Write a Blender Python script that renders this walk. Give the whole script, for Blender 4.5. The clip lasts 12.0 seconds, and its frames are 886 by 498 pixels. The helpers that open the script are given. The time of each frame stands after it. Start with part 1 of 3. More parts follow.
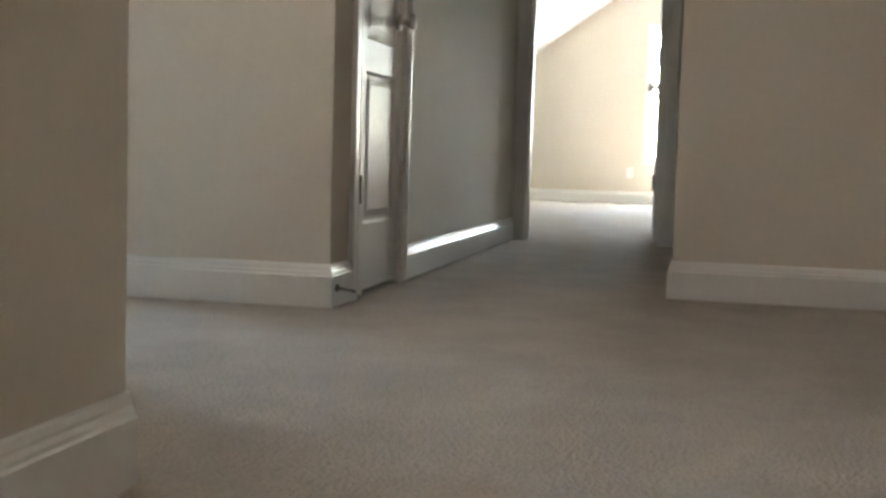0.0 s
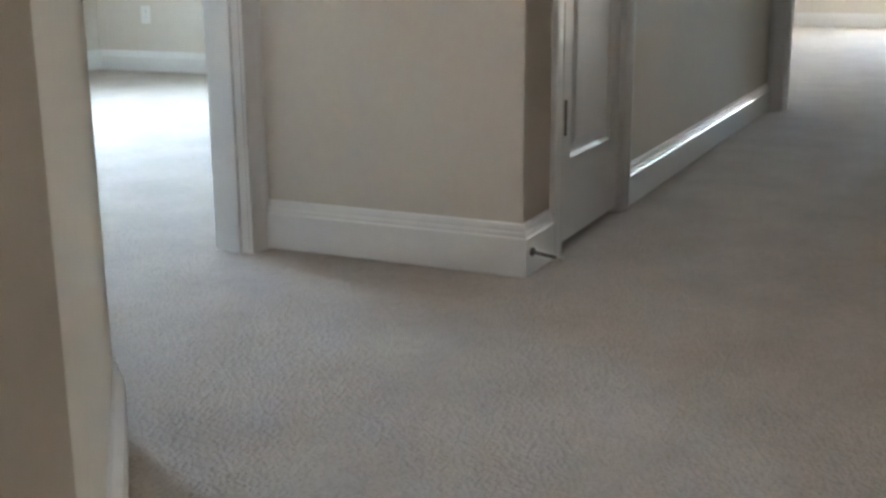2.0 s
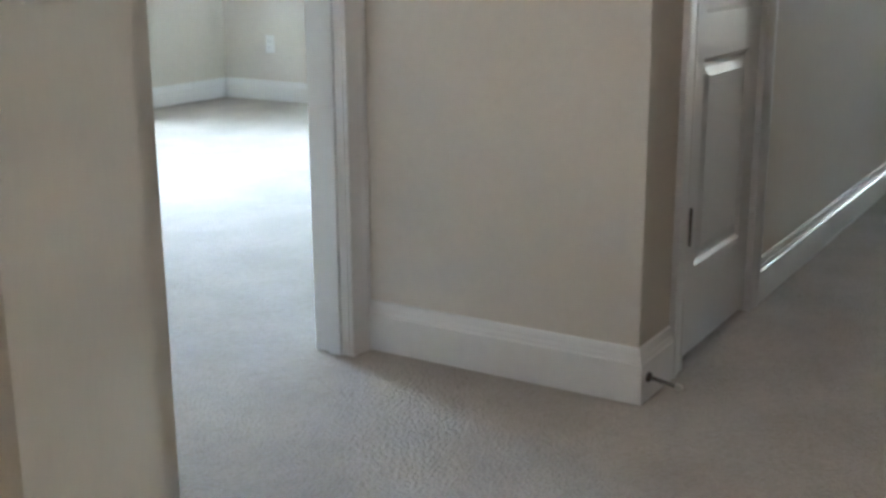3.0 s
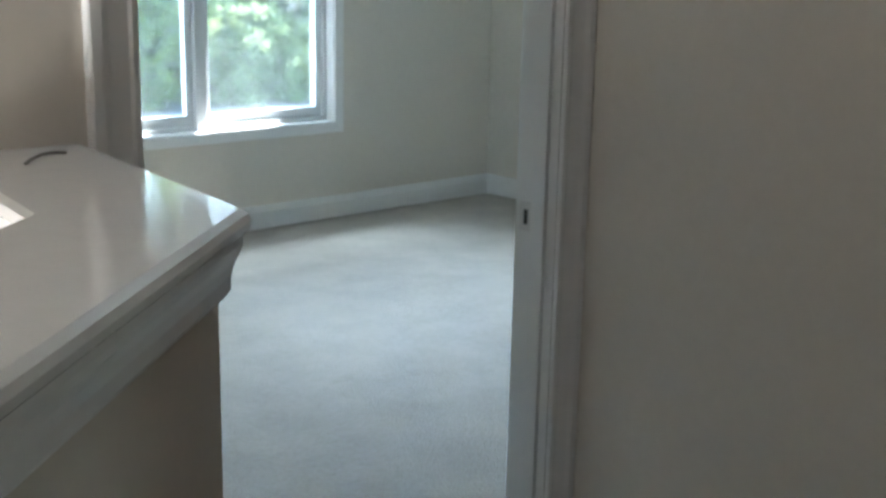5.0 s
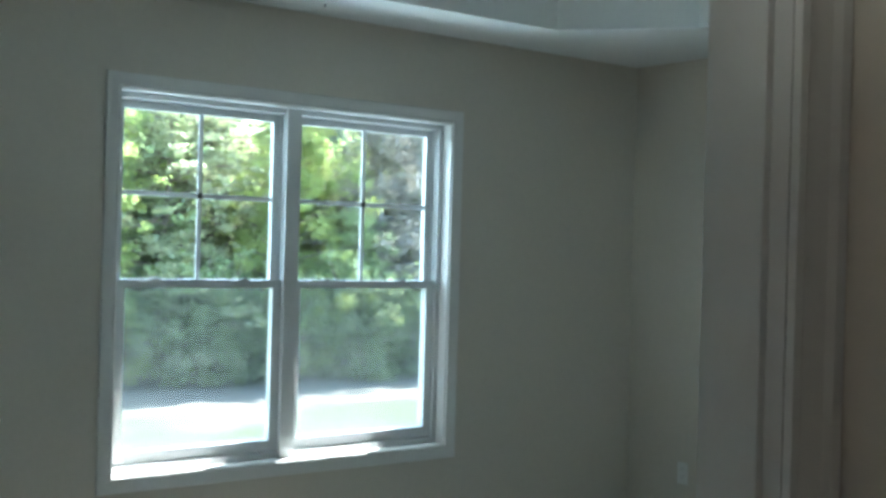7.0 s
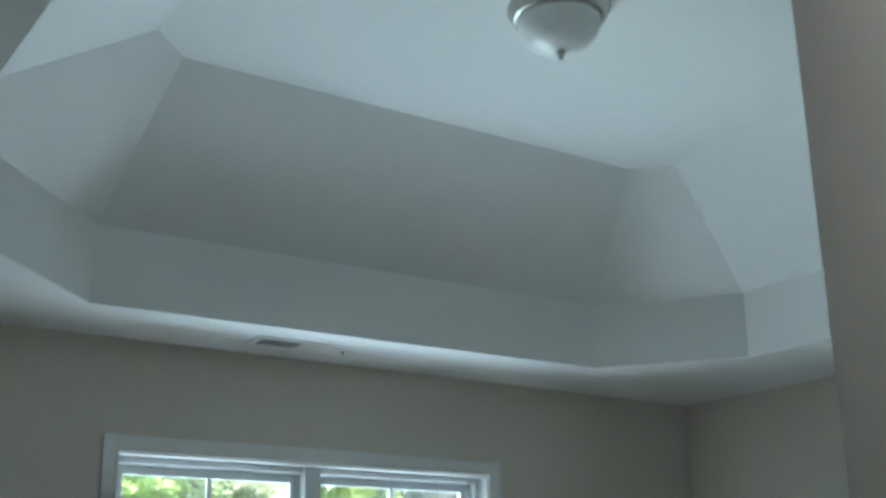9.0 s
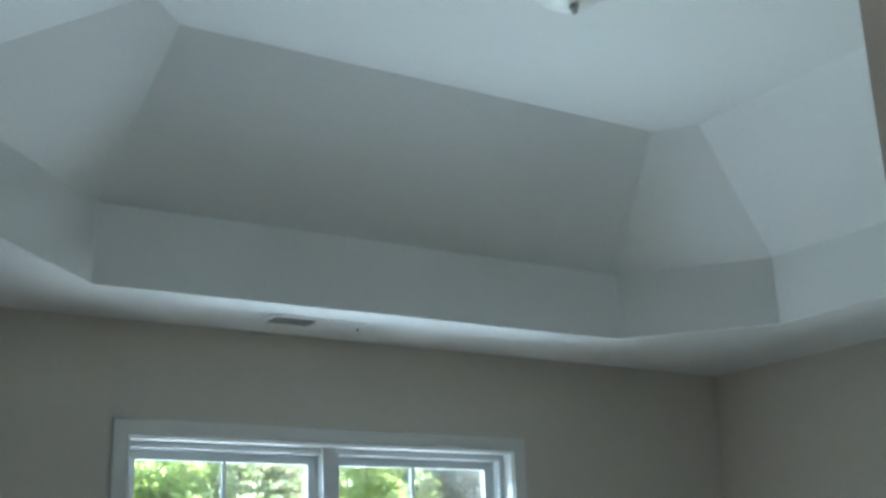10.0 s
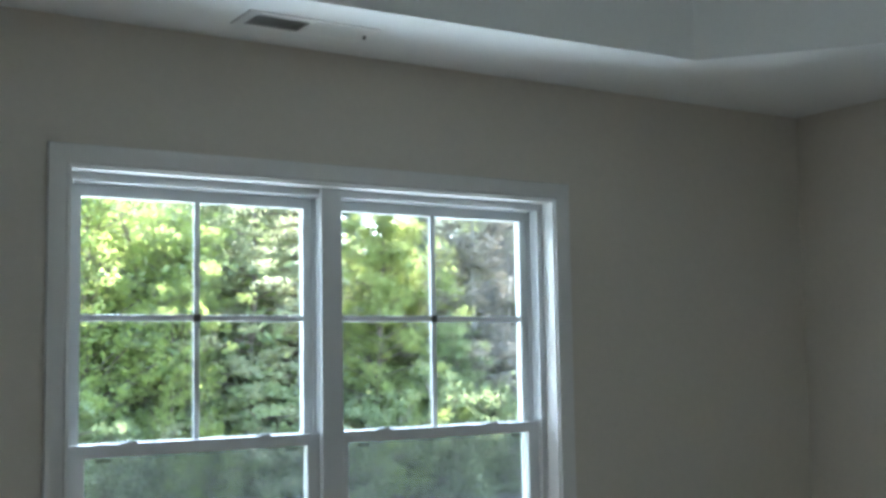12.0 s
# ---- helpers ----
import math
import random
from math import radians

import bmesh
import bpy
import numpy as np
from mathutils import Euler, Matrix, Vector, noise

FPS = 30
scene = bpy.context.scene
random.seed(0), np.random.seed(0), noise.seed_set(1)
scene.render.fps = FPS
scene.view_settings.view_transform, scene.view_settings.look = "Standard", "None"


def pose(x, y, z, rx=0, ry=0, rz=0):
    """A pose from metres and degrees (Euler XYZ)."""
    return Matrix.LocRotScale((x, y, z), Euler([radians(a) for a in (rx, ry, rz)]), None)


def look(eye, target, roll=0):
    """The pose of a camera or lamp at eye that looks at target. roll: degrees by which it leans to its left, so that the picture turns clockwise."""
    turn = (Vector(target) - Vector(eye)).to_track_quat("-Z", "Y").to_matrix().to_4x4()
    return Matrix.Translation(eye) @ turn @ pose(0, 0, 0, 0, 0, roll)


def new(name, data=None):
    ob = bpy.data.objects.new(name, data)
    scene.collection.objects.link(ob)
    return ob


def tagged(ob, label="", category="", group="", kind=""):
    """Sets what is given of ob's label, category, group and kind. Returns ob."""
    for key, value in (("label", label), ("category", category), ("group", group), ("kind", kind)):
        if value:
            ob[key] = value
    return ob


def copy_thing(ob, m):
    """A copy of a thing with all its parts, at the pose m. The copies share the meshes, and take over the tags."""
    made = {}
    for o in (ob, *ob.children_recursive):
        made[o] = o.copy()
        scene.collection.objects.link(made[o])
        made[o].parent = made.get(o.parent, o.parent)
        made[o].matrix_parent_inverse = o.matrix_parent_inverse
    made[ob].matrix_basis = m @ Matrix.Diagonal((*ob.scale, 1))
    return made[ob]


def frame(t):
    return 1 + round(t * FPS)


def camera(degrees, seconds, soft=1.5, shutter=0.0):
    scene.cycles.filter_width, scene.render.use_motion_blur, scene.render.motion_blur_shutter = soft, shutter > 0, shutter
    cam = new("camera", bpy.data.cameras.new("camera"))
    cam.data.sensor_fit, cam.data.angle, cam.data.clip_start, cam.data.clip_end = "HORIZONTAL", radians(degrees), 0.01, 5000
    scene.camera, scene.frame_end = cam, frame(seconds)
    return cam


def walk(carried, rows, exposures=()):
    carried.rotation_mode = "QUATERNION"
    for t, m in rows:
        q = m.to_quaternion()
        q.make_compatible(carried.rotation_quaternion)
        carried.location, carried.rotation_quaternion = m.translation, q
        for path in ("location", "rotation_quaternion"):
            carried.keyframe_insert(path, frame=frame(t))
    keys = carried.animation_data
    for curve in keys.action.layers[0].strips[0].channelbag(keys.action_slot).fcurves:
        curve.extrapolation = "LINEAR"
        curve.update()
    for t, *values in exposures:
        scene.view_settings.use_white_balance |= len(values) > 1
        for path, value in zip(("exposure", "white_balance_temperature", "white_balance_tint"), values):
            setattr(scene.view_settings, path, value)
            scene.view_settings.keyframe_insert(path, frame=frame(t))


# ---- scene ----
cam = camera(41.9, 12.0, soft=3.3)
PATH = [
    (0, (-3.302, -1.847, 0.469), (-1.358, -1.405, 0.31), 1.7),
    (0.5, (-3.091, -1.849, 0.466), (-1.178, -1.306, 0.252), 0.3),
    (1, (-2.846, -1.828, 0.528), (-0.991, -1.182, 0.153), 1.6),
    (1.5, (-2.662, -1.765, 0.632), (-0.877, -0.974, 0.195), -0.1),
    (2, (-2.525, -1.726, 0.773), (-0.773, -0.901, 0.274), -0.4),
    (2.5, (-2.396, -1.679, 0.87), (-0.693, -0.761, 0.364), 0.1),
    (3, (-2.289, -1.65, 1.005), (-0.642, -0.636, 0.497), -0.3),
    (3.2, (-2.249, -1.614, 1.036), (-0.618, -0.566, 0.544), -1.3),
    (4.8, (-1.846, -1.489, 1.348), (-0.435, -0.139, 0.913), 3.2),
    (5, (-1.763, -1.431, 1.385), (-0.403, -0.037, 0.93), 1.2),
    (5.5, (-1.558, -1.233, 1.402), (-0.256, 0.24, 1.036), 1.1),
    (6, (-1.397, -1.038, 1.453), (-0.087, 0.433, 1.108), 0.1),
    (6.2, (-1.331, -0.958, 1.474), (-0.001, 0.504, 1.169), 1.6),
    (6.5, (-1.21, -0.851, 1.457), (0.09, 0.661, 1.299), 1.9),
    (7, (-1.019, -0.701, 1.533), (0.191, 0.891, 1.532), 1.6),
    (7.4, (-0.894, -0.615, 1.586), (0.246, 1.026, 1.676), -1.1),
    (7.5, (-0.876, -0.594, 1.588), (0.253, 1.051, 1.717), 0.1),
    (9.3, (-0.689, -0.338, 1.562), (0.404, 1.216, 2.187), -1.1),
    (9.5, (-0.678, -0.323, 1.566), (0.412, 1.239, 2.175), -1.4),
    (10, (-0.586, -0.25, 1.589), (0.48, 1.346, 2.153), -2.0),
    (10.5, (-0.43, -0.104, 1.655), (0.57, 1.564, 2.122), -1.6),
    (11, (-0.29, 0.105, 1.65), (0.695, 1.811, 1.992), -1.1),
    (11.5, (-0.19, 0.31, 1.621), (0.862, 1.994, 1.858), -0.1),
    (12, (-0.083, 0.586, 1.609), (0.99, 2.264, 1.791), -0.9),
]
EXPOSURES = [(0.0, 6.0, 6150, 13), (1.5, 6.1, 5850, 14), (3.2, 6.05, 5650, 13), (4.8, 5.0, 5500, 9), (5.5, 4.55, 5500, 5), (6.5, 4.1, 5600, 1),
             (7.5, 3.62, 5550, 2), (9.5, 3.85, 5600, 6), (10.5, 3.8, 5750, 8), (12.0, 3.72, 5900, 12)]
walk(cam, [(t, look(eye, target, roll)) for t, eye, target, roll in PATH], EXPOSURES)
# ---------------------------------------------------------------- world, sun, exposure
SUN_TO = Vector((0.66, 0.30, 1.0)).normalized()
world = bpy.data.worlds.new("world")
scene.world = world
world.use_nodes = True
wn = world.node_tree.nodes
sky = wn.new("ShaderNodeTexSky")
sky.sky_type = 'NISHITA'
sky.sun_disc = False
sky.sun_elevation = math.asin(SUN_TO.z)
sky.sun_rotation = math.atan2(SUN_TO.x, SUN_TO.y)
sky.air_density = 1.2
sky.dust_density = 1.5
world.node_tree.links.new(sky.outputs[0], wn["Background"].inputs[0])
wn["Background"].inputs[1].default_value = 0.15
sun = new("sun", bpy.data.lights.new("sun", 'SUN'))
sun.data.energy = 5.0
sun.data.angle = radians(0.5)
sun.data.color = (1.0, 0.95, 0.87)
sun.matrix_world = look(SUN_TO * 60, (0, 0, 0))


def area_fill(name, eye, target, sx, sy, watts, color):
    """An added area lamp standing in for daylight or bounced light."""
    lamp = new(name, bpy.data.lights.new(name, 'AREA'))
    lamp.data.shape = 'RECTANGLE'
    lamp.data.size, lamp.data.size_y = sx, sy
    lamp.data.energy, lamp.data.color = watts, color
    lamp.matrix_world = look(eye, target)
    return lamp


# Added lamp below the sill's sightline, standing in for light bounced off the yard.
area_fill("yard_bounce_fill", (2.3, 7.5, -1.9), (1.6, 3.9, 1.36), 9.0, 3.5, 92, (0.80, 0.95, 1.0))
# Added lamp high outside the window, extra sky light for the bedroom floor.
area_fill("bedroom_sky_fill", (1.6, 5.60, 3.10), (1.6, 3.4, 1.0), 1.8, 0.8, 16, (0.80, 0.95, 1.0))
# Added fill aimed up the stairwell to brighten the landing; no known source.
area_fill("foyer_fill", (-5.04, -0.5, -1.1), (-2.9, -0.6, 2.5), 0.8, 1.7, 7.6, (1.0, 0.90, 0.80))
area_fill("daylight_attic", (10.16, -1.58, 1.23), (5, -1.58, 0.6), 0.8, 1.4, 1.5, (0.95, 0.98, 0.92))

# ---------------------------------------------------------------- materials
def mat(name, base, rough=0.6, vary=0.06, scale=3.0, fine=60.0, bump=0.0, bump_scale=200.0, metal=0.0, spec=0.5, tint=None, rand=0.0, trans=0.0):
    """A painted or natural surface: two scales of colour change, relief, and its own gloss."""
    m = bpy.data.materials.new(name)
    m.use_nodes = True
    nt = m.node_tree
    b = nt.nodes["Principled BSDF"]
    b.inputs["Roughness"].default_value = rough
    b.inputs["Metallic"].default_value = metal
    b.inputs["Specular IOR Level"].default_value = spec
    tc = nt.nodes.new("ShaderNodeTexCoord")
    n1 = nt.nodes.new("ShaderNodeTexNoise")
    n1.inputs["Scale"].default_value = scale
    n1.inputs["Detail"].default_value = 5
    n2 = nt.nodes.new("ShaderNodeTexNoise")
    n2.inputs["Scale"].default_value = fine
    n2.inputs["Detail"].default_value = 3
    for n in (n1, n2):
        nt.links.new(tc.outputs["Object"], n.inputs["Vector"])
    add = nt.nodes.new("ShaderNodeMath")
    add.operation = 'ADD'
    nt.links.new(n1.outputs["Fac"], add.inputs[0])
    nt.links.new(n2.outputs["Fac"], add.inputs[1])
    half = nt.nodes.new("ShaderNodeMath")
    half.operation = 'MULTIPLY'
    half.inputs[1].default_value = 0.5
    nt.links.new(add.outputs[0], half.inputs[0])
    ramp = nt.nodes.new("ShaderNodeValToRGB")
    ramp.color_ramp.elements[0].position = 0.3
    ramp.color_ramp.elements[1].position = 0.7
    t = tint or base
    ramp.color_ramp.elements[0].color = (*[max(0, c * (1 - vary)) for c in base], 1)
    ramp.color_ramp.elements[1].color = (*[min(1, c * (1 + vary)) for c in t], 1)
    nt.links.new(half.outputs[0], ramp.inputs[0])
    out = ramp.outputs[0]
    if rand:
        info = nt.nodes.new("ShaderNodeObjectInfo")
        geo = nt.nodes.new("ShaderNodeNewGeometry")
        mixr = nt.nodes.new("ShaderNodeMath")
        mixr.operation = 'MULTIPLY_ADD'
        mixr.inputs[1].default_value = 0.5
        nt.links.new(info.outputs["Random"], mixr.inputs[0])
        sc = nt.nodes.new("ShaderNodeMath")
        sc.operation = 'MULTIPLY'
        sc.inputs[1].default_value = 0.5
        nt.links.new(geo.outputs["Random Per Island"], sc.inputs[0])
        nt.links.new(sc.outputs[0], mixr.inputs[2])
        hsv = nt.nodes.new("ShaderNodeHueSaturation")
        rng = nt.nodes.new("ShaderNodeMapRange")
        rng.inputs["To Min"].default_value = 1 - rand
        rng.inputs["To Max"].default_value = 1 + rand
        nt.links.new(mixr.outputs[0], rng.inputs["Value"])
        nt.links.new(rng.outputs[0], hsv.inputs["Value"])
        nt.links.new(out, hsv.inputs["Color"])
        out = hsv.outputs[0]
    nt.links.new(out, b.inputs["Base Color"])
    if bump:
        nb = nt.nodes.new("ShaderNodeTexNoise")
        nb.inputs["Scale"].default_value = bump_scale
        nb.inputs["Detail"].default_value = 4
        nt.links.new(tc.outputs["Object"], nb.inputs["Vector"])
        bp = nt.nodes.new("ShaderNodeBump")
        bp.inputs["Strength"].default_value = bump
        bp.inputs["Distance"].default_value = 0.004
        nt.links.new(nb.outputs["Fac"], bp.inputs["Height"])
        nt.links.new(bp.outputs[0], b.inputs["Normal"])
    if trans:
        tr = nt.nodes.new("ShaderNodeBsdfTranslucent")
        nt.links.new(out, tr.inputs["Color"])
        mx = nt.nodes.new("ShaderNodeMixShader")
        mx.inputs[0].default_value = trans
        nt.links.new(b.outputs[0], mx.inputs[1])
        nt.links.new(tr.outputs[0], mx.inputs[2])
        nt.links.new(mx.outputs[0], nt.nodes["Material Output"].inputs["Surface"])
    return m


M_WALL = mat("wall_paint", (0.655, 0.602, 0.525), 0.75, 0.03, 1.2, 40, 0.12, 260, spec=0.3)
M_CEIL = mat("ceiling_paint", (0.78, 0.78, 0.76), 0.85, 0.02, 1.5, 60, 0.12, 180, spec=0.2)
M_TRIM = mat("trim_paint", (0.76, 0.75, 0.73), 0.32, 0.03, 2.0, 30, 0.05, 90)
M_CAP = mat("cap_paint", (0.76, 0.75, 0.73), 0.13, 0.03, 2.0, 30, 0.04, 60)
M_DOOR = mat("door_paint", (0.74, 0.73, 0.72), 0.35, 0.03, 2.0, 30, 0.08, 120)
M_VINYL = mat("window_vinyl", (0.70, 0.71, 0.71), 0.4, 0.02, 2.0, 30)
M_NICKEL = mat("brushed_nickel", (0.55, 0.53, 0.5), 0.3, 0.08, 8, 300, 0.05, 400, metal=1.0)
M_BRONZE = mat("dark_metal", (0.12, 0.11, 0.1), 0.4, 0.1, 8, 200, metal=0.8)
M_STRIKE = mat("satin_plate", (0.66, 0.65, 0.63), 0.45, 0.05, 8, 200, metal=0.3)
# Near-black that paints in the shade of holes and slots.
M_DARK = mat("hole_shade", (0.02, 0.02, 0.02), 0.8, 0.1)
M_GLOBE = mat("frosted_glass", (0.82, 0.82, 0.8), 0.3, 0.06, 9, 40)
M_PLASTIC = mat("white_plastic", (0.8, 0.79, 0.76), 0.4, 0.02)
M_RUBBER = mat("white_rubber", (0.7, 0.68, 0.62), 0.7, 0.05)
M_SHINGLE = mat("roof_shingle", (0.12, 0.11, 0.1), 0.9, 0.2, 4, 60, 0.3, 60)
M_BARK = mat("bark", (0.14, 0.11, 0.085), 0.9, 0.3, 3, 30, 0.5, 20)
M_TWIG = mat("grey_twigs", (0.30, 0.27, 0.24), 0.9, 0.2, 1, 8)
M_STRAW = mat("dry_needles", (0.27, 0.235, 0.19), 0.9, 0.25, 1, 8, rand=0.3, trans=0.2)


def carpet_material():
    m = bpy.data.materials.new("carpet")
    m.use_nodes = True
    nt = m.node_tree
    b = nt.nodes["Principled BSDF"]
    b.inputs["Roughness"].default_value = 0.95
    b.inputs["Specular IOR Level"].default_value = 0.1
    b.inputs["Sheen Weight"].default_value = 0.15
    tc = nt.nodes.new("ShaderNodeTexCoord")
    big = nt.nodes.new("ShaderNodeTexNoise")
    big.inputs["Scale"].default_value = 4.5
    big.inputs["Detail"].default_value = 6
    tuft = nt.nodes.new("ShaderNodeTexVoronoi")
    tuft.inputs["Scale"].default_value = 120
    tuft.inputs["Randomness"].default_value = 1.0
    mid = nt.nodes.new("ShaderNodeTexNoise")
    mid.inputs["Scale"].default_value = 105
    mid.inputs["Roughness"].default_value = 0.75
    mid.inputs["Detail"].default_value = 4
    clump = nt.nodes.new("ShaderNodeTexNoise")
    clump.inputs["Scale"].default_value = 34
    clump.inputs["Detail"].default_value = 6
    clump.inputs["Roughness"].default_value = 0.7
    for n in (big, tuft, mid, clump):
        nt.links.new(tc.outputs["Object"], n.inputs["Vector"])
    r1 = nt.nodes.new("ShaderNodeValToRGB")
    r1.color_ramp.elements[0].position, r1.color_ramp.elements[1].position = 0.35, 0.68
    r1.color_ramp.elements[0].color = (0.42, 0.376, 0.322, 1)
    r1.color_ramp.elements[1].color = (0.485, 0.44, 0.378, 1)
    nt.links.new(big.outputs["Fac"], r1.inputs[0])
    r2 = nt.nodes.new("ShaderNodeValToRGB")
    r2.color_ramp.elements[0].position, r2.color_ramp.elements[1].position = 0.40, 0.55
    r2.color_ramp.elements[0].color = (0.80, 0.78, 0.765, 1)
    r2.color_ramp.elements[1].color = (1, 1, 1, 1)
    both = nt.nodes.new("ShaderNodeMath")
    both.operation = 'MULTIPLY_ADD'
    both.inputs[1].default_value = 0.62
    nt.links.new(mid.outputs["Fac"], both.inputs[0])
    halfc = nt.nodes.new("ShaderNodeMath")
    halfc.operation = 'MULTIPLY'
    halfc.inputs[1].default_value = 0.38
    nt.links.new(clump.outputs["Fac"], halfc.inputs[0])
    nt.links.new(halfc.outputs[0], both.inputs[2])
    nt.links.new(both.outputs[0], r2.inputs[0])
    mul = nt.nodes.new("ShaderNodeMix")
    mul.data_type, mul.blend_type = 'RGBA', 'MULTIPLY'
    mul.inputs["Factor"].default_value = 0.85
    nt.links.new(r1.outputs[0], mul.inputs[6])
    nt.links.new(r2.outputs[0], mul.inputs[7])
    nt.links.new(mul.outputs[2], b.inputs["Base Color"])
    h = nt.nodes.new("ShaderNodeMath")
    h.operation = 'SUBTRACT'
    nt.links.new(both.outputs[0], h.inputs[0])
    nt.links.new(tuft.outputs["Distance"], h.inputs[1])
    bp = nt.nodes.new("ShaderNodeBump")
    bp.inputs["Strength"].default_value = 0.55
    bp.inputs["Distance"].default_value = 0.012
    nt.links.new(h.outputs[0], bp.inputs["Height"])
    nt.links.new(bp.outputs[0], b.inputs["Normal"])
    return m


def glass_material():
    m = bpy.data.materials.new("window_glass")
    m.use_nodes = True
    nt = m.node_tree
    nt.nodes.remove(nt.nodes["Principled BSDF"])
    t = nt.nodes.new("ShaderNodeBsdfTransparent")
    t.inputs[0].default_value = (0.94, 0.97, 0.96, 1)
    g = nt.nodes.new("ShaderNodeBsdfGlossy")
    g.inputs["Roughness"].default_value = 0.02
    f = nt.nodes.new("ShaderNodeFresnel")
    f.inputs[0].default_value = 1.45
    mx = nt.nodes.new("ShaderNodeMixShader")
    nt.links.new(f.outputs[0], mx.inputs[0])
    nt.links.new(t.outputs[0], mx.inputs[1])
    nt.links.new(g.outputs[0], mx.inputs[2])
    nt.links.new(mx.outputs[0], nt.nodes["Material Output"].inputs["Surface"])
    return m


def screen_material():
    """Fine insect mesh: mostly clear, the wires a pale grey."""
    m = bpy.data.materials.new("insect_screen")
    m.use_nodes = True
    nt = m.node_tree
    b = nt.nodes["Principled BSDF"]
    b.inputs["Base Color"].default_value = (0.15, 0.16, 0.16, 1)
    b.inputs["Roughness"].default_value = 0.6
    t = nt.nodes.new("ShaderNodeBsdfTransparent")
    mx = nt.nodes.new("ShaderNodeMixShader")
    mx.inputs[0].default_value = 0.28
    nt.links.new(t.outputs[0], mx.inputs[1])
    nt.links.new(b.outputs[0], mx.inputs[2])
    nt.links.new(mx.outputs[0], nt.nodes["Material Output"].inputs["Surface"])
    return m


def ground_material():
    """Pale sand with lawn growing in near the house."""
    m = bpy.data.materials.new("yard_ground")
    m.use_nodes = True
    nt = m.node_tree
    b = nt.nodes["Principled BSDF"]
    b.inputs["Roughness"].default_value = 0.95
    geo = nt.nodes.new("ShaderNodeNewGeometry")
    sep = nt.nodes.new("ShaderNodeSeparateXYZ")
    nt.links.new(geo.outputs["Position"], sep.inputs[0])
    n = nt.nodes.new("ShaderNodeTexNoise")
    n.inputs["Scale"].default_value = 0.25
    n.inputs["Detail"].default_value = 8
    nt.links.new(geo.outputs["Position"], n.inputs["Vector"])
    ma = nt.nodes.new("ShaderNodeMath")
    ma.operation = 'MULTIPLY_ADD'
    ma.inputs[1].default_value = 16.0
    nt.links.new(n.outputs["Fac"], ma.inputs[0])
    nt.links.new(sep.outputs[1], ma.inputs[2])
    rg = nt.nodes.new("ShaderNodeMapRange")
    rg.inputs["From Min"].default_value, rg.inputs["From Max"].default_value = 33, 35.5
    nt.links.new(ma.outputs[0], rg.inputs["Value"])
    n2 = nt.nodes.new("ShaderNodeTexNoise")
    n2.inputs["Scale"].default_value = 3
    n2.inputs["Detail"].default_value = 8
    nt.links.new(geo.outputs["Position"], n2.inputs["Vector"])
    g = nt.nodes.new("ShaderNodeValToRGB")
    g.color_ramp.elements[0].color, g.color_ramp.elements[1].color = (0.026, 0.042, 0.012, 1), (0.055, 0.072, 0.024, 1)
    s = nt.nodes.new("ShaderNodeValToRGB")
    s.color_ramp.elements[0].color, s.color_ramp.elements[1].color = (0.085, 0.075, 0.064, 1), (0.14, 0.124, 0.107, 1)
    nt.links.new(n2.outputs["Fac"], g.inputs[0])
    nt.links.new(n2.outputs["Fac"], s.inputs[0])
    mx = nt.nodes.new("ShaderNodeMix")
    mx.data_type = 'RGBA'
    nt.links.new(rg.outputs[0], mx.inputs["Factor"])
    nt.links.new(g.outputs[0], mx.inputs[6])
    nt.links.new(s.outputs[0], mx.inputs[7])
    nt.links.new(mx.outputs[2], b.inputs["Base Color"])
    return m


M_CARPET, M_GLASS, M_SCREEN, M_GROUND = carpet_material(), glass_material(), screen_material(), ground_material()
M_LEAF = {k: mat("leaf_" + k, c, 0.5, 0.22, 0.5, 4, rand=r, trans=t) for k, c, r, t in (
    ("lime", (0.33, 0.39, 0.12), 0.4, 0.55), ("green", (0.29, 0.34, 0.16), 0.4, 0.5), ("pale", (0.36, 0.37, 0.21), 0.4, 0.5),
    ("yellow_pine", (0.37, 0.42, 0.14), 0.4, 0.5), ("dark_pine", (0.18, 0.23, 0.17), 0.35, 0.4))}


# ---------------------------------------------------------------- mesh helpers
def part(name, bm, material, parent=None, label="", smooth=False):
    me = bpy.data.meshes.new(name)
    bm.normal_update()
    if smooth:
        for f in bm.faces:
            f.smooth = True
    bm.to_mesh(me)
    bm.free()
    me.materials.append(material)
    ob = new(name, me)
    if parent:
        ob.parent = parent
    if label:
        ob["label"] = label
    return ob


def thing(name, label, category, at=(0, 0, 0), rz=0.0, group="", kind=""):
    e = new(name)
    e.matrix_basis = pose(*at, 0, 0, rz)
    return tagged(e, label, category, group, kind)


def box(bm, x0, y0, z0, x1, y1, z1, bevel=0.0):
    v = bmesh.ops.create_cube(bm, size=1)["verts"]
    for p in v:
        p.co = Vector(((x0, x1)[p.co.x > 0], (y0, y1)[p.co.y > 0], (z0, z1)[p.co.z > 0]))
    if bevel:
        bmesh.ops.bevel(bm, geom=list({e for p in v for e in p.link_edges}), offset=bevel, segments=2, affect='EDGES', profile=0.5)
    return bm


def boxes(*rows, bevel=0.0):
    bm = bmesh.new()
    for r in rows:
        box(bm, *r, bevel=bevel)
    return bm


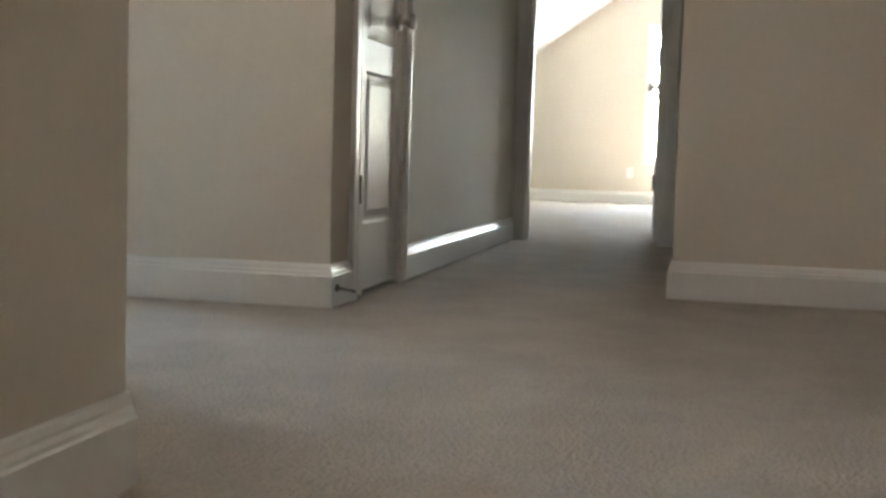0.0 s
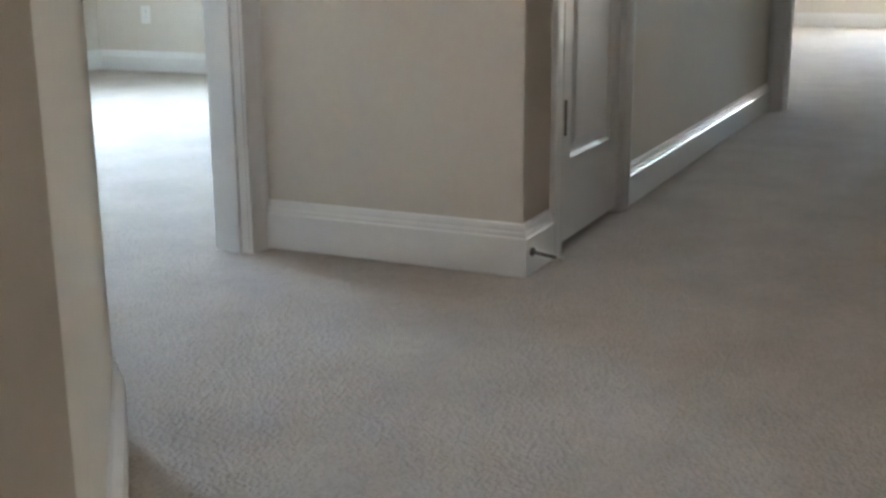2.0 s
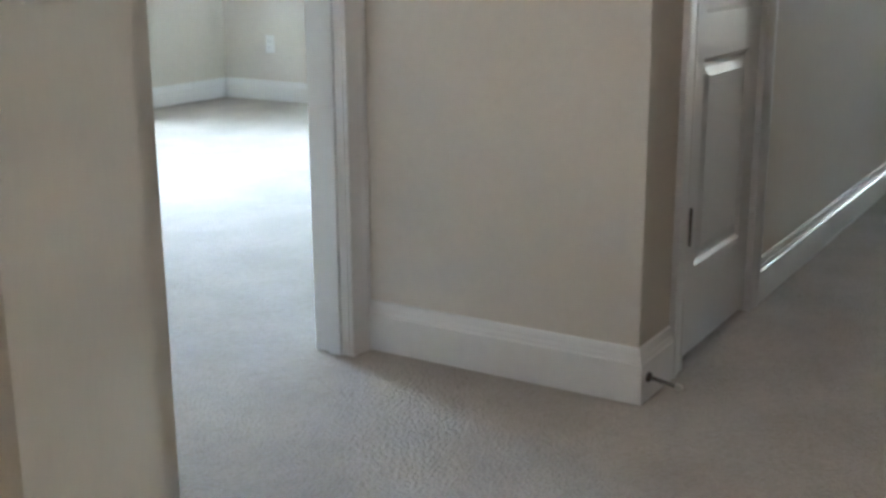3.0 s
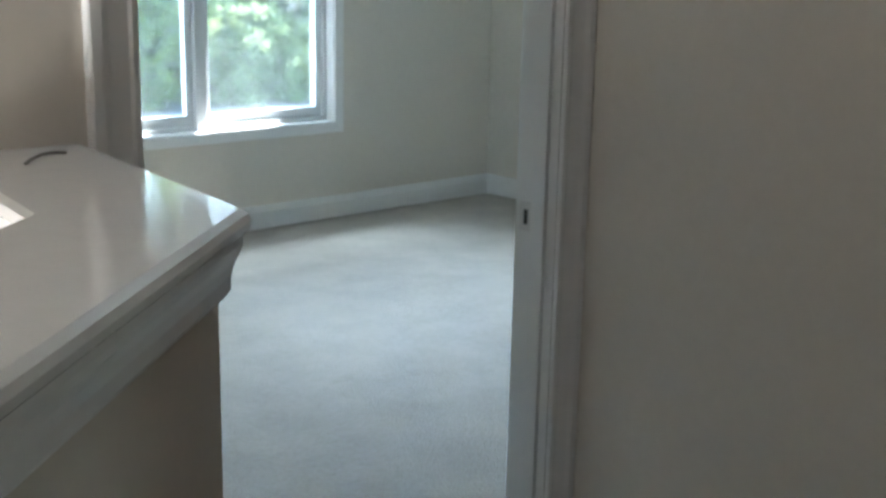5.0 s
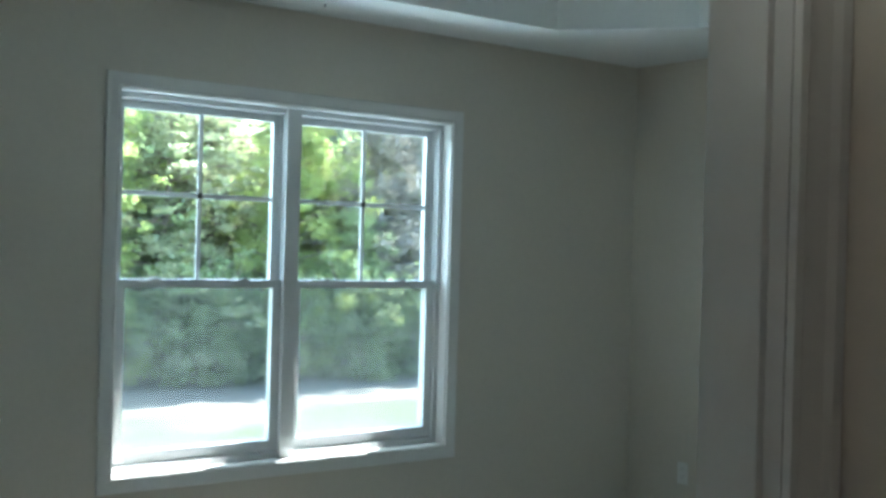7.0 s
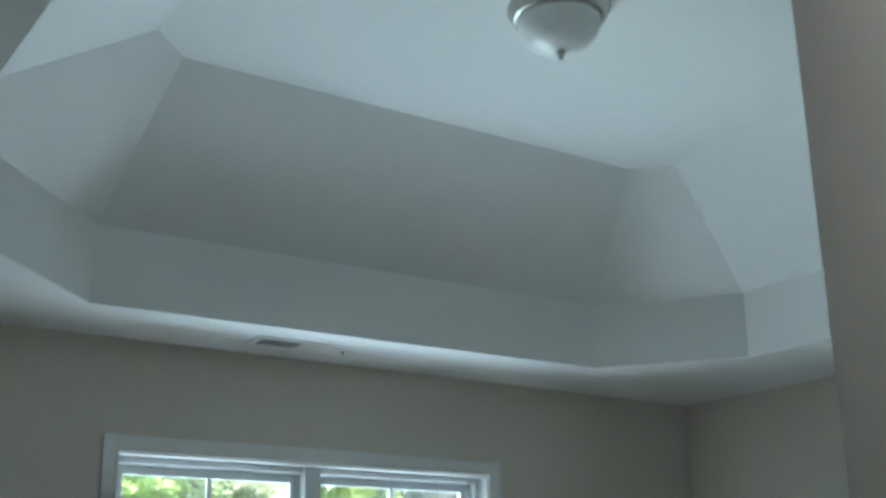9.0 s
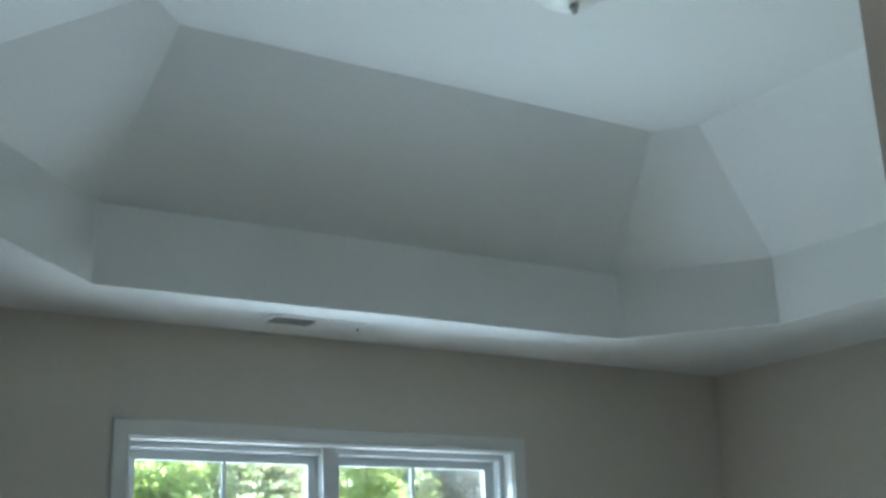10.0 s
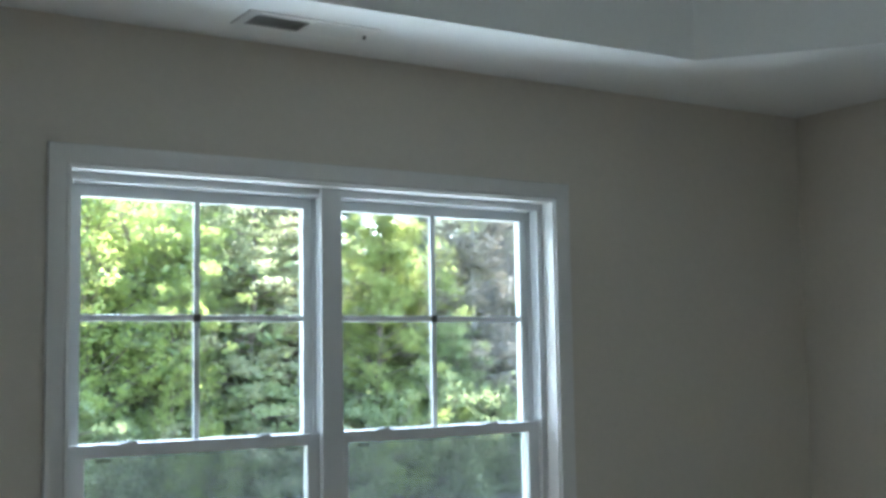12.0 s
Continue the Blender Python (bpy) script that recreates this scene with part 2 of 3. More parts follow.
def sweep(path, normal, profile, closed=False):
    """Moulding: profile points (u to the path's left, v along the normal) carried along a path with mitred corners."""
    bm = bmesh.new()
    n = Vector(normal).normalized()
    p = [Vector(q) for q in path]
    count = len(p)
    rings = []
    for i in range(count):
        din = (p[i] - p[i - 1]).normalized() if (i or closed) else None
        dout = (p[(i + 1) % count] - p[i]).normalized() if (i < count - 1 or closed) else None
        din, dout = din or dout, dout or din
        s1, s2 = n.cross(din), n.cross(dout)
        mitre = (s1 + s2) / (1 + s1.dot(s2))
        rings.append([bm.verts.new(p[i] + mitre * u + n * v) for u, v in profile])
    k = len(profile)
    for i in range(count if closed else count - 1):
        a, b = rings[i], rings[(i + 1) % count]
        for j in range(k):
            bm.faces.new((a[j], a[(j + 1) % k], b[(j + 1) % k], b[j]))
    if not closed:
        bm.faces.new(rings[0])
        bm.faces.new(rings[-1][::-1])
    bmesh.ops.recalc_face_normals(bm, faces=bm.faces)
    return bm


def lathe(profile, steps=28, axis='Z'):
    """Turned shape from (radius, height) points."""
    bm = bmesh.new()
    rings = []
    for r, h in profile:
        rings.append([bm.verts.new((r * math.cos(2 * math.pi * i / steps), r * math.sin(2 * math.pi * i / steps), h)) for i in range(steps)])
    for a, b in zip(rings, rings[1:]):
        for i in range(steps):
            bm.faces.new((a[i], a[(i + 1) % steps], b[(i + 1) % steps], b[i]))
    bm.faces.new(rings[0][::-1])
    bm.faces.new(rings[-1])
    bmesh.ops.remove_doubles(bm, verts=bm.verts, dist=1e-5)
    bmesh.ops.recalc_face_normals(bm, faces=bm.faces)
    return bm


def wall(name, a, b, thick, z0, z1, label, openings=(), material=None):
    """A wall from a to b in plan, its body on the left of that line, with openings (start, end, bottom, top) cut through."""
    ax, bx = Vector((*a, 0)), Vector((*b, 0))
    d = (bx - ax)
    length = d.length
    d.normalize()
    side = Vector((-d.y, d.x, 0))
    xs = sorted({0.0, length, *[v for o in openings for v in o[:2]]})
    zs = sorted({z0, z1, *[v for o in openings for v in o[2:]]})
    solid = [[not any(o[0] < (xs[i] + xs[i + 1]) / 2 < o[1] and o[2] < (zs[j] + zs[j + 1]) / 2 < o[3] for o in openings)
              for j in range(len(zs) - 1)] for i in range(len(xs) - 1)]
    bm = bmesh.new()
    cache = {}

    def v(i, k, j):
        if (i, k, j) not in cache:
            cache[(i, k, j)] = bm.verts.new(ax + d * xs[i] + side * (thick * k) + Vector((0, 0, zs[j])))
        return cache[(i, k, j)]

    def is_solid(i, j):
        return 0 <= i < len(xs) - 1 and 0 <= j < len(zs) - 1 and solid[i][j]

    for i in range(len(xs) - 1):
        for j in range(len(zs) - 1):
            if not solid[i][j]:
                continue
            bm.faces.new((v(i, 0, j), v(i + 1, 0, j), v(i + 1, 0, j + 1), v(i, 0, j + 1)))
            bm.faces.new((v(i, 1, j), v(i, 1, j + 1), v(i + 1, 1, j + 1), v(i + 1, 1, j)))
            if not is_solid(i - 1, j):
                bm.faces.new((v(i, 0, j), v(i, 0, j + 1), v(i, 1, j + 1), v(i, 1, j)))
            if not is_solid(i + 1, j):
                bm.faces.new((v(i + 1, 0, j), v(i + 1, 1, j), v(i + 1, 1, j + 1), v(i + 1, 0, j + 1)))
            if not is_solid(i, j - 1):
                bm.faces.new((v(i, 0, j), v(i, 1, j), v(i + 1, 1, j), v(i + 1, 0, j)))
            if not is_solid(i, j + 1):
                bm.faces.new((v(i, 0, j + 1), v(i + 1, 0, j + 1), v(i + 1, 1, j + 1), v(i, 1, j + 1)))
    bmesh.ops.recalc_face_normals(bm, faces=bm.faces)
    return tagged(part(name, bm, material or M_WALL), label, "wall", kind="structure")


def prism(pts, z0, z1):
    bm = bmesh.new()
    lo = [bm.verts.new((x, y, z0)) for x, y in pts]
    hi = [bm.verts.new((x, y, z1)) for x, y in pts]
    bm.faces.new(lo[::-1])
    bm.faces.new(hi)
    for i in range(len(pts)):
        j = (i + 1) % len(pts)
        bm.faces.new((lo[i], lo[j], hi[j], hi[i]))
    bmesh.ops.recalc_face_normals(bm, faces=bm.faces)
    return bm


def baseboard(name, path, label="tall white painted baseboard with an ogee top"):
    """The room is on the left of the path."""
    profile = [(0, 0.004), (0.016, 0.004), (0.016, 0.098), (0.0125, 0.102), (0.0125, 0.109), (0.009, 0.116), (0.009, 0.121), (0.006, 0.131), (0.0, 0.134)]
    return tagged(part(name, sweep([(x, y, 0) for x, y in path], (0, 0, 1), profile), M_TRIM), label, "baseboard", kind="structure")


CASING = [(0, 0), (0, 0.010), (0.010, 0.012), (0.015, 0.009), (0.046, 0.013), (0.057, 0.017), (0.073, 0.017), (0.076, 0.014), (0.076, 0)]


# ---------------------------------------------------------------- plan, in metres
AX = 0.017         # face of the short wall beside the bedroom door
BY = -0.742        # hall wall with the closet door
CX, CY = 0.757, -1.738   # corner of the hall's other side
ENDX = 3.33        # end of the hall
WINY, OUTY = 3.81, 3.99  # bedroom window wall, inside and outside faces
BRX, BLX = 3.74, -1.12  # bedroom side walls
DT = 0.097         # thickness of the bedroom door's wall
JR, JL = -0.064, -0.953  # faces of the bedroom door's jambs
DOORH = 2.045
HALLZ = 2.56

# ---------------------------------------------------------------- floors
tagged(part("floor", prism([(-2.3, -3.1), (CX + 3.0, -3.1), (CX + 3.0, 0.05), (BRX + 0.2, 0.05), (BRX + 0.2, OUTY - 0.1), (BLX - 0.1, OUTY - 0.1), (BLX - 0.1, 0.05),
                            (-1.13, 0.05), (-1.13, -0.48), (-1.86, -1.09), (-2.3, -1.09)], -0.3, 0.0), M_CARPET),
       "beige cut-pile carpet with vacuum marks through landing and bedroom", "floor", kind="structure")
tagged(part("floor_bonus_room", boxes((CX + 3.0, -4.2, -0.3, 10.2, 1.7, 0.0), (ENDX + 0.11, -4.2, -0.3, CX + 3.0, -3.1, 0.0)), M_CARPET), "beige cut-pile carpet of the bright attic room", "floor", kind="structure")
tagged(part("floor_foyer", boxes((-5.2, -3.3, -3.0, -0.9, 0.3, -2.8)), M_CARPET), "plain floor of the foyer below the stairs", "floor", kind="structure")

# stairs that climb to the landing
stairs = thing("stairs", "carpeted stairs climbing beside the half wall to the landing", "stairs", kind="structure")
for n in range(11):
    z = -0.18 * (n + 1)
    x1 = -2.3 - 0.27 * n
    bm = boxes((x1 - 0.27, -2.25, z - 0.18, x1 + 0.02, -1.079, z), bevel=0.012)
    part("step", bm, M_CARPET, stairs)

# ---------------------------------------------------------------- walls of landing and hall
wall("wall_beside_door", (AX, DT), (AX, BY), 0.11, 0, HALLZ, "taupe painted short wall between bedroom door and hall")
wall("wall_hall_north", (AX + 0.11, BY), (3.88, BY), 0.11, 0, HALLZ, "taupe painted hall wall with a narrow closet door",
     [(0.265 - AX - 0.11, 0.826 - AX - 0.11, 0, DOORH)])
wall("wall_hall_end", (ENDX, BY), (ENDX, CY), 0.11, 0, HALLZ, "taupe hall end wall with a doorway to the bright room", [(0.803 + BY, 1.602 + BY, 0, DOORH)])
wall("wall_hall_south", (ENDX + 0.15, CY), (CX + 0.11, CY), 0.11, 0, HALLZ, "taupe painted hall side wall")
wall("wall_landing_east", (CX, CY), (CX, -3.1), 0.11, 0, HALLZ, "taupe painted wall facing the stairs")
wall("wall_landing_south", (CX + 0.11, -3.1), (-2.2, -3.1), 0.11, 0, HALLZ, "plain taupe landing wall")
wall("wall_stair_south", (-2.1, -2.25), (-5.1, -2.25), 0.11, -2.8, HALLZ, "plain taupe wall along the stairs")
wall("wall_landing_west", (-2.1, -3.1), (-2.1, -2.36), 0.11, 0, HALLZ, "plain taupe wall closing the landing")
# The opening is invented, a seat for the added foyer lamp.
wall("wall_foyer_west", (-5.1, -2.36), (-5.1, 0.3), 0.11, -2.8, HALLZ, "plain taupe wall of the stairwell with an added opening for the fill lamp", [(1.45, 2.3, -2.0, -0.2)])
wall("wall_foyer_east", (-1.35, 0.0), (-1.35, -3.1), 0.11, -2.8, -0.31, "plain taupe wall under the landing")
wall("wall_foyer_door_side", (BLX - 0.11, DT), (-5.1, DT), 0.1, -2.8, HALLZ, "plain taupe wall of the open foyer")

# wall with the bedroom doorway
wall("wall_landing_north", (BLX - 0.11, 0), (AX, 0), DT, 0, HALLZ, "taupe painted wall around the bedroom doorway",
     [(JL - 0.018 - BLX + 0.11, JR + 0.018 - BLX + 0.11, 0, DOORH)])
wall("wall_bedroom_south", (BRX + 0.1, DT), (AX + 0.11, DT), 0.1, 0, 2.60, "taupe painted bedroom wall beside the door")
WX0, WX1, WZ0, WZ1 = 0.752, 2.452, 0.562, 2.152
wall("wall_bedroom_window", (BLX - 0.1, WINY), (BRX + 0.1, WINY), OUTY - WINY, -2.9, 2.60, "taupe painted bedroom wall with a twin window",
     [(WX0 - BLX + 0.1, WX1 - BLX + 0.1, WZ0, WZ1)])
wall("wall_bedroom_east", (BRX, WINY), (BRX, DT), 0.1, 0, 2.60, "taupe painted bedroom wall with an outlet near the floor")
wall("wall_bedroom_west", (BLX, DT), (BLX, WINY), 0.1, 0, 2.60, "plain taupe bedroom side wall")

# bright attic room behind the hall
wall("wall_bonus_far", (10.0, 1.6), (10.0, -4.1), 0.15, 0, 2.6, "pale painted gable wall with a window", [(2.76, 3.6, 0.5, 1.96)])
wall("wall_bonus_knee_north", (3.98, 1.5), (10.0, 1.5), 0.1, 0, 1.2, "pale painted knee wall under the slope")
wall("wall_bonus_knee_south", (10.0, -4.0), (ENDX + 0.11, -4.0), 0.1, 0, 1.2, "pale painted knee wall under the slope")
wall("wall_bonus_near_north", (3.88, BY + 0.11), (3.88, 1.6), 0.1, 0, 2.6, "plain painted wall beside the bedroom")
wall("wall_bonus_near_south", (ENDX + 0.11, -4.1), (ENDX + 0.11, CY - 0.11), 0.1, 0, 2.6, "plain painted near wall of the attic room")


# ---------------------------------------------------------------- ceilings and roof
def tray_ceiling():
    """Flat border, a short riser, sloped sides with clipped corners, and a raised flat field."""
    z0, z1, z2 = 2.571, 2.85, 3.245
    plan = [(0.47, 0.68), (2.67, 0.68), (3.08, 1.18), (3.08, 2.81), (2.67, 3.315), (0.47, 3.375), (-0.24, 2.653), (-0.24, 1.39)]
    field = [(0.52, 1.25), (2.388, 1.25), (2.50, 1.387), (2.50, 2.60), (2.388, 2.738), (0.52, 2.79), (0.39, 2.658), (0.39, 1.38)]
    bm = bmesh.new()
    low, mid, top = [[bm.verts.new((x, y, z)) for x, y in ring] for ring, z in ((plan, z0), (plan, z1), (field, z2))]
    e = 0.05
    corner = [bm.verts.new(p) for p in ((BLX - e, DT - e + 0.02, z0), (BRX + e, DT - e + 0.02, z0), (BRX + e, WINY + e, z0), (BLX - e, WINY + e, z0))]
    for a, b in ((low, mid), (mid, top)):
        for i in range(8):
            bm.faces.new((a[i], a[(i + 1) % 8], b[(i + 1) % 8], b[i]))
    bm.faces.new(top)
    bm.faces.new((corner[0], corner[1], low[1], low[0]))
    bm.faces.new((corner[1], low[2], low[1]))
    bm.faces.new((corner[1], corner[2], low[3], low[2]))
    bm.faces.new((corner[2], low[4], low[3]))
    bm.faces.new((corner[2], corner[3], low[5], low[4]))
    bm.faces.new((corner[3], low[6], low[5]))
    bm.faces.new((corner[3], corner[0], low[7], low[6]))
    bm.faces.new((corner[0], low[0], low[7]))
    bmesh.ops.recalc_face_normals(bm, faces=bm.faces)
    return bm


tagged(part("ceiling_bedroom", tray_ceiling(), M_CEIL), "white painted tray ceiling with sloped sides and clipped corners", "ceiling", kind="structure")
tagged(part("ceiling_landing", boxes((-5.2, -3.2, HALLZ, ENDX + 0.2, 0.08, HALLZ + 0.1)), M_CEIL), "flat white landing ceiling", "ceiling", kind="structure")


def attic_ceiling():
    pts = [(1.6, 0.62), (-0.90, 2.43), (-1.60, 2.43), (-4.1, 0.62), (-4.1, 0.75), (-1.60, 2.56), (-0.90, 2.56), (1.6, 0.75)]
    bm = bmesh.new()
    a = [bm.verts.new((ENDX + 0.1, y, z)) for y, z in pts]
    b = [bm.verts.new((10.15, y, z)) for y, z in pts]
    bm.faces.new(a)
    bm.faces.new(b[::-1])
    for i in range(8):
        bm.faces.new((a[i], a[(i + 1) % 8], b[(i + 1) % 8], b[i]))
    bmesh.ops.recalc_face_normals(bm, faces=bm.faces)
    return bm


tagged(part("ceiling_bonus_room", attic_ceiling(), M_CEIL), "white sloped attic ceiling", "ceiling", kind="structure")
# Unseen slab added to keep light out from above; the eave trims the sun strip.
tagged(part("roof", boxes((-5.3, -4.3, 3.42, 10.3, 4.0, 3.55), (-5.3, OUTY, 2.62, 10.3, 4.34, 2.80), (-5.3, 3.95, 2.62, 10.3, 4.0, 3.45)), M_SHINGLE),
       "dark shingled roof slab, unseen, keeping light out, with a boxed eave", "roof", kind="structure")

# ---------------------------------------------------------------- half wall and its cap
HP = [(-5.05, -1.077), (-1.862, -1.077), (-1.149, -0.484), (-1.068, 0.0)]
half = thing("half_wall", "taupe half wall around the open stairwell with a white cap", "half wall", kind="structure")
part("wall_body", sweep([(*p, 0) for p in HP], (0, 0, 1), [(0, -0.3), (0, 1.136), (0.125, 1.136), (0.125, -0.3)]), M_WALL, half)
part("lower_body", boxes((-5.05, -1.085, -2.8, -2.1, -0.952, -0.301)), M_WALL, half)
cap_profile = [(-0.027, 1.138), (-0.031, 1.142), (-0.032, 1.150), (-0.029, 1.157), (-0.021, 1.162), (0.157, 1.162), (0.165, 1.157), (0.166, 1.144), (0.161, 1.138)]
part("cap", sweep([(*p, 0) for p in HP], (0, 0, 1), cap_profile), M_CAP, half, "glossy white painted cap board")
bed_profile = [(0, 1.137), (-0.024, 1.137), (-0.024, 1.128), (-0.022, 1.120), (-0.016, 1.108), (-0.012, 1.094), (-0.012, 1.080), (-0.006, 1.072), (0, 1.070)]
part("cap_moulding", sweep([(*p, 0) for p in HP], (0, 0, 1), bed_profile), M_TRIM, half, "white stepped moulding under the cap")
part("inner_moulding", sweep([(*p, 0) for p in HP], (0, 0, 1), [(0.125 - u, v) for u, v in bed_profile]), M_TRIM, half, "white stepped moulding under the cap")

# a short bent wire left lying on the cap
bm = bmesh.new()
pts = [(-1.178, -0.128), (-1.162, -0.106), (-1.146, -0.087), (-1.130, -0.073), (-1.116, -0.068), (-1.104, -0.078)]
prev = None
for x, y in pts:
    ring = [bm.verts.new((x + 0.002 * math.cos(a), y - 0.002 * math.cos(a), 1.1642 + 0.002 * math.sin(a))) for a in (0, 1.57, 3.14, 4.71)]
    if prev:
        for i in range(4):
            bm.faces.new((prev[i], prev[(i + 1) % 4], ring[(i + 1) % 4], ring[i]))
    else:
        bm.faces.new(ring)
    prev = ring
bm.faces.new(prev[::-1])
tagged(part("wire_scrap", bm, M_BRONZE), "short bent brown wire scrap lying on the white cap", "wire")

# ---------------------------------------------------------------- baseboards
baseboard("baseboard_half_wall", [(-1.068, -0.018), (-1.149, -0.484), (-1.862, -1.077), (-2.29, -1.077)])
baseboard("baseboard_landing_corner", [(0.202, BY), (AX, BY), (AX, -0.018)])
baseboard("baseboard_hall_north", [(ENDX, BY), (0.889, BY)])
baseboard("baseboard_hall_south", [(CX, -3.1), (CX, CY), (ENDX, CY)])
baseboard("baseboard_landing_south", [(-2.1, -3.1), (CX, -3.1)])
baseboard("baseboard_bedroom", [(JR + 0.081, DT), (BRX, DT), (BRX, WINY), (BLX, WINY), (BLX, DT), (JL - 0.081, DT)])
baseboard("baseboard_bonus_room", [(10.0, -4.0), (10.0, 1.5)], "tall cream painted baseboard in the bright room")


# ---------------------------------------------------------------- doorways and doors
def casing(parent, origin, right, normal, width, height):
    """Moulded trim round an opening on the wall face; origin is the opening's foot on the viewer's left."""
    o, r = Vector(origin), Vector(right)
    up = Vector((0, 0, 1))
    e = 0.004
    path = [o - r * e, o - r * e + up * (height + e), o + r * (width + e) + up * (height + e), o + r * (width + e)]
    return part("casing", sweep(path, normal, CASING), M_TRIM, parent)


def jambs(parent, o, r, inward, width, height, depth, stop_from):
    """Lining of an opening, as two legs and a head, with the stop strip on it. o is the opening's foot at the viewer's left, on the near face."""
    t = 0.018

    def block(a0, a1, b0, b1, z0, z1):
        bm = bmesh.new()
        box(bm, 0, 0, 0, 1, 1, 1)
        o3, r3, i3 = Vector(o), Vector(r), Vector(inward)
        for v in bm.verts:
            u, w, z = (a0, a1)[v.co.x > 0.5], (b0, b1)[v.co.y > 0.5], (z0, z1)[v.co.z > 0.5]
            v.co = o3 + r3 * u + i3 * w + Vector((0, 0, z))
        bmesh.ops.recalc_face_normals(bm, faces=bm.faces)
        return bm

    for name, a0, a1, z0, z1 in (("jamb", -t, 0, 0.002, height), ("jamb", width, width + t, 0.002, height), ("head_jamb", -t, width + t, height, height + t - 0.001)):
        part(name, block(a0, a1, -0.001, depth + 0.001, z0, z1), M_TRIM, parent)
    s = 0.011
    for a0, a1, z0, z1 in ((0, s, 0.002, height - s), (width - s, width, 0.002, height - s), (0, width, height - s, height)):
        part("stop_strip", block(a0, a1, stop_from, stop_from + 0.034, z0, z1), M_TRIM, parent)


def door_leaf(parent, width, height, columns, thick=0.035):
    """Moulded panel leaf standing at x 0..width, y 0..thick; panels pressed in on both faces."""
    bm = bmesh.new()
    stile, mid = (0.085, 0.0) if columns == 1 else (0.105, 0.10)
    rows = [(0.22, 0.725), (0.83, 1.57), (1.66, height - 0.12)]
    xs = [(stile, width - stile)] if columns == 1 else [(stile, width / 2 - mid / 2), (width / 2 + mid / 2, width - stile)]
    cuts_x = sorted({0.0, width, *[v for p in xs for v in p]})
    cuts_z = sorted({0.0, height, *[v for p in rows for v in p]})

    def face(y, sgn):
        for i in range(len(cuts_x) - 1):
            for j in range(len(cuts_z) - 1):
                a, b, c, d = cuts_x[i], cuts_x[i + 1], cuts_z[j], cuts_z[j + 1]
                panel = any(abs(a - p[0]) < 1e-6 for p in xs) and any(abs(c - q[0]) < 1e-6 for q in rows)
                loops = [(0, 0)] if not panel else [(0, 0), (0.010, 0.008), (0.022, 0.008), (0.045, 0.002)]
                prev = None
                for inset, depth in loops:
                    ring = [bm.verts.new((x, y - sgn * depth, z)) for x, z in ((a + inset, c + inset), (b - inset, c + inset), (b - inset, d - inset), (a + inset, d - inset))]
                    if prev:
                        for k in range(4):
                            bm.faces.new((prev[k], prev[(k + 1) % 4], ring[(k + 1) % 4], ring[k]))
                    prev = ring
                bm.faces.new(prev)

    face(thick, 1)
    face(0, -1)
    for q in (((0, 0, 0), (0, thick, 0), (0, thick, height), (0, 0, height)), ((width, 0, 0), (width, thick, 0), (width, thick, height), (width, 0, height)),
              ((0, 0, 0), (width, 0, 0), (width, thick, 0), (0, thick, 0)), ((0, 0, height), (width, 0, height), (width, thick, height), (0, thick, height))):
        bm.faces.new([bm.verts.new(p) for p in q])
    bmesh.ops.remove_doubles(bm, verts=bm.verts, dist=1e-5)
    bmesh.ops.recalc_face_normals(bm, faces=bm.faces)
    return part("leaf", bm, M_DOOR, parent)


def knob(parent, x, y, z, out):
    """Round knob on a rose, standing out along y by the sign of out."""
    rose = lathe([(0.001, 0), (0.032, 0), (0.033, 0.004), (0.028, 0.009), (0.014, 0.010), (0.011, 0.030), (0.016, 0.036), (0.026, 0.044), (0.028, 0.054), (0.023, 0.063), (0.001, 0.066)])
    bmesh.ops.transform(rose, matrix=Matrix.Translation((x, y, z)) @ Matrix.Rotation(radians(-90 * out), 4, 'X'), verts=rose.verts)
    return part("knob", rose, M_NICKEL, parent, "round satin nickel knob", smooth=True)


def hinge_barrel(parent, x, y, z):
    bm = lathe([(0.0075, 0), (0.0075, 0.091)], 12)
    bmesh.ops.transform(bm, matrix=Matrix.Translation((x, y, z)), verts=bm.verts)
    for dz in (0.02, 0.045, 0.07):
        ring = lathe([(0.0081, dz), (0.0081, dz + 0.002)], 12)
        bmesh.ops.transform(ring, matrix=Matrix.Translation((x, y, z)), verts=ring.verts)
        me = bpy.data.meshes.new("tmp")
        ring.to_mesh(me)
        ring.free()
        bm.from_mesh(me)
        bpy.data.meshes.remove(me)
    return part("hinge", bm, M_BRONZE, parent, "dark metal hinge barrel")


# closet door, shut, in the hall wall
closet = thing("door_1", "closed narrow white panelled closet door with a nickel knob", "door", kind="structure")
CW = 0.525
jambs(closet, (0.283, BY, 0), (1, 0, 0), (0, 1, 0), CW, DOORH - 0.018, 0.11, 0.045)
casing(closet, (0.283, BY, 0), (1, 0, 0), (0, -1, 0), CW, DOORH - 0.018)
leaf = door_leaf(closet, CW - 0.006, 2.005, 1)
leaf.location = (0.286, BY + 0.004, 0.018)
knob(closet, 0.283 + CW - 0.06, BY + 0.004, 0.945, -1)
for z in (0.31, 1.02, 1.74):
    hinge_barrel(closet, 0.283, BY - 0.008, z)

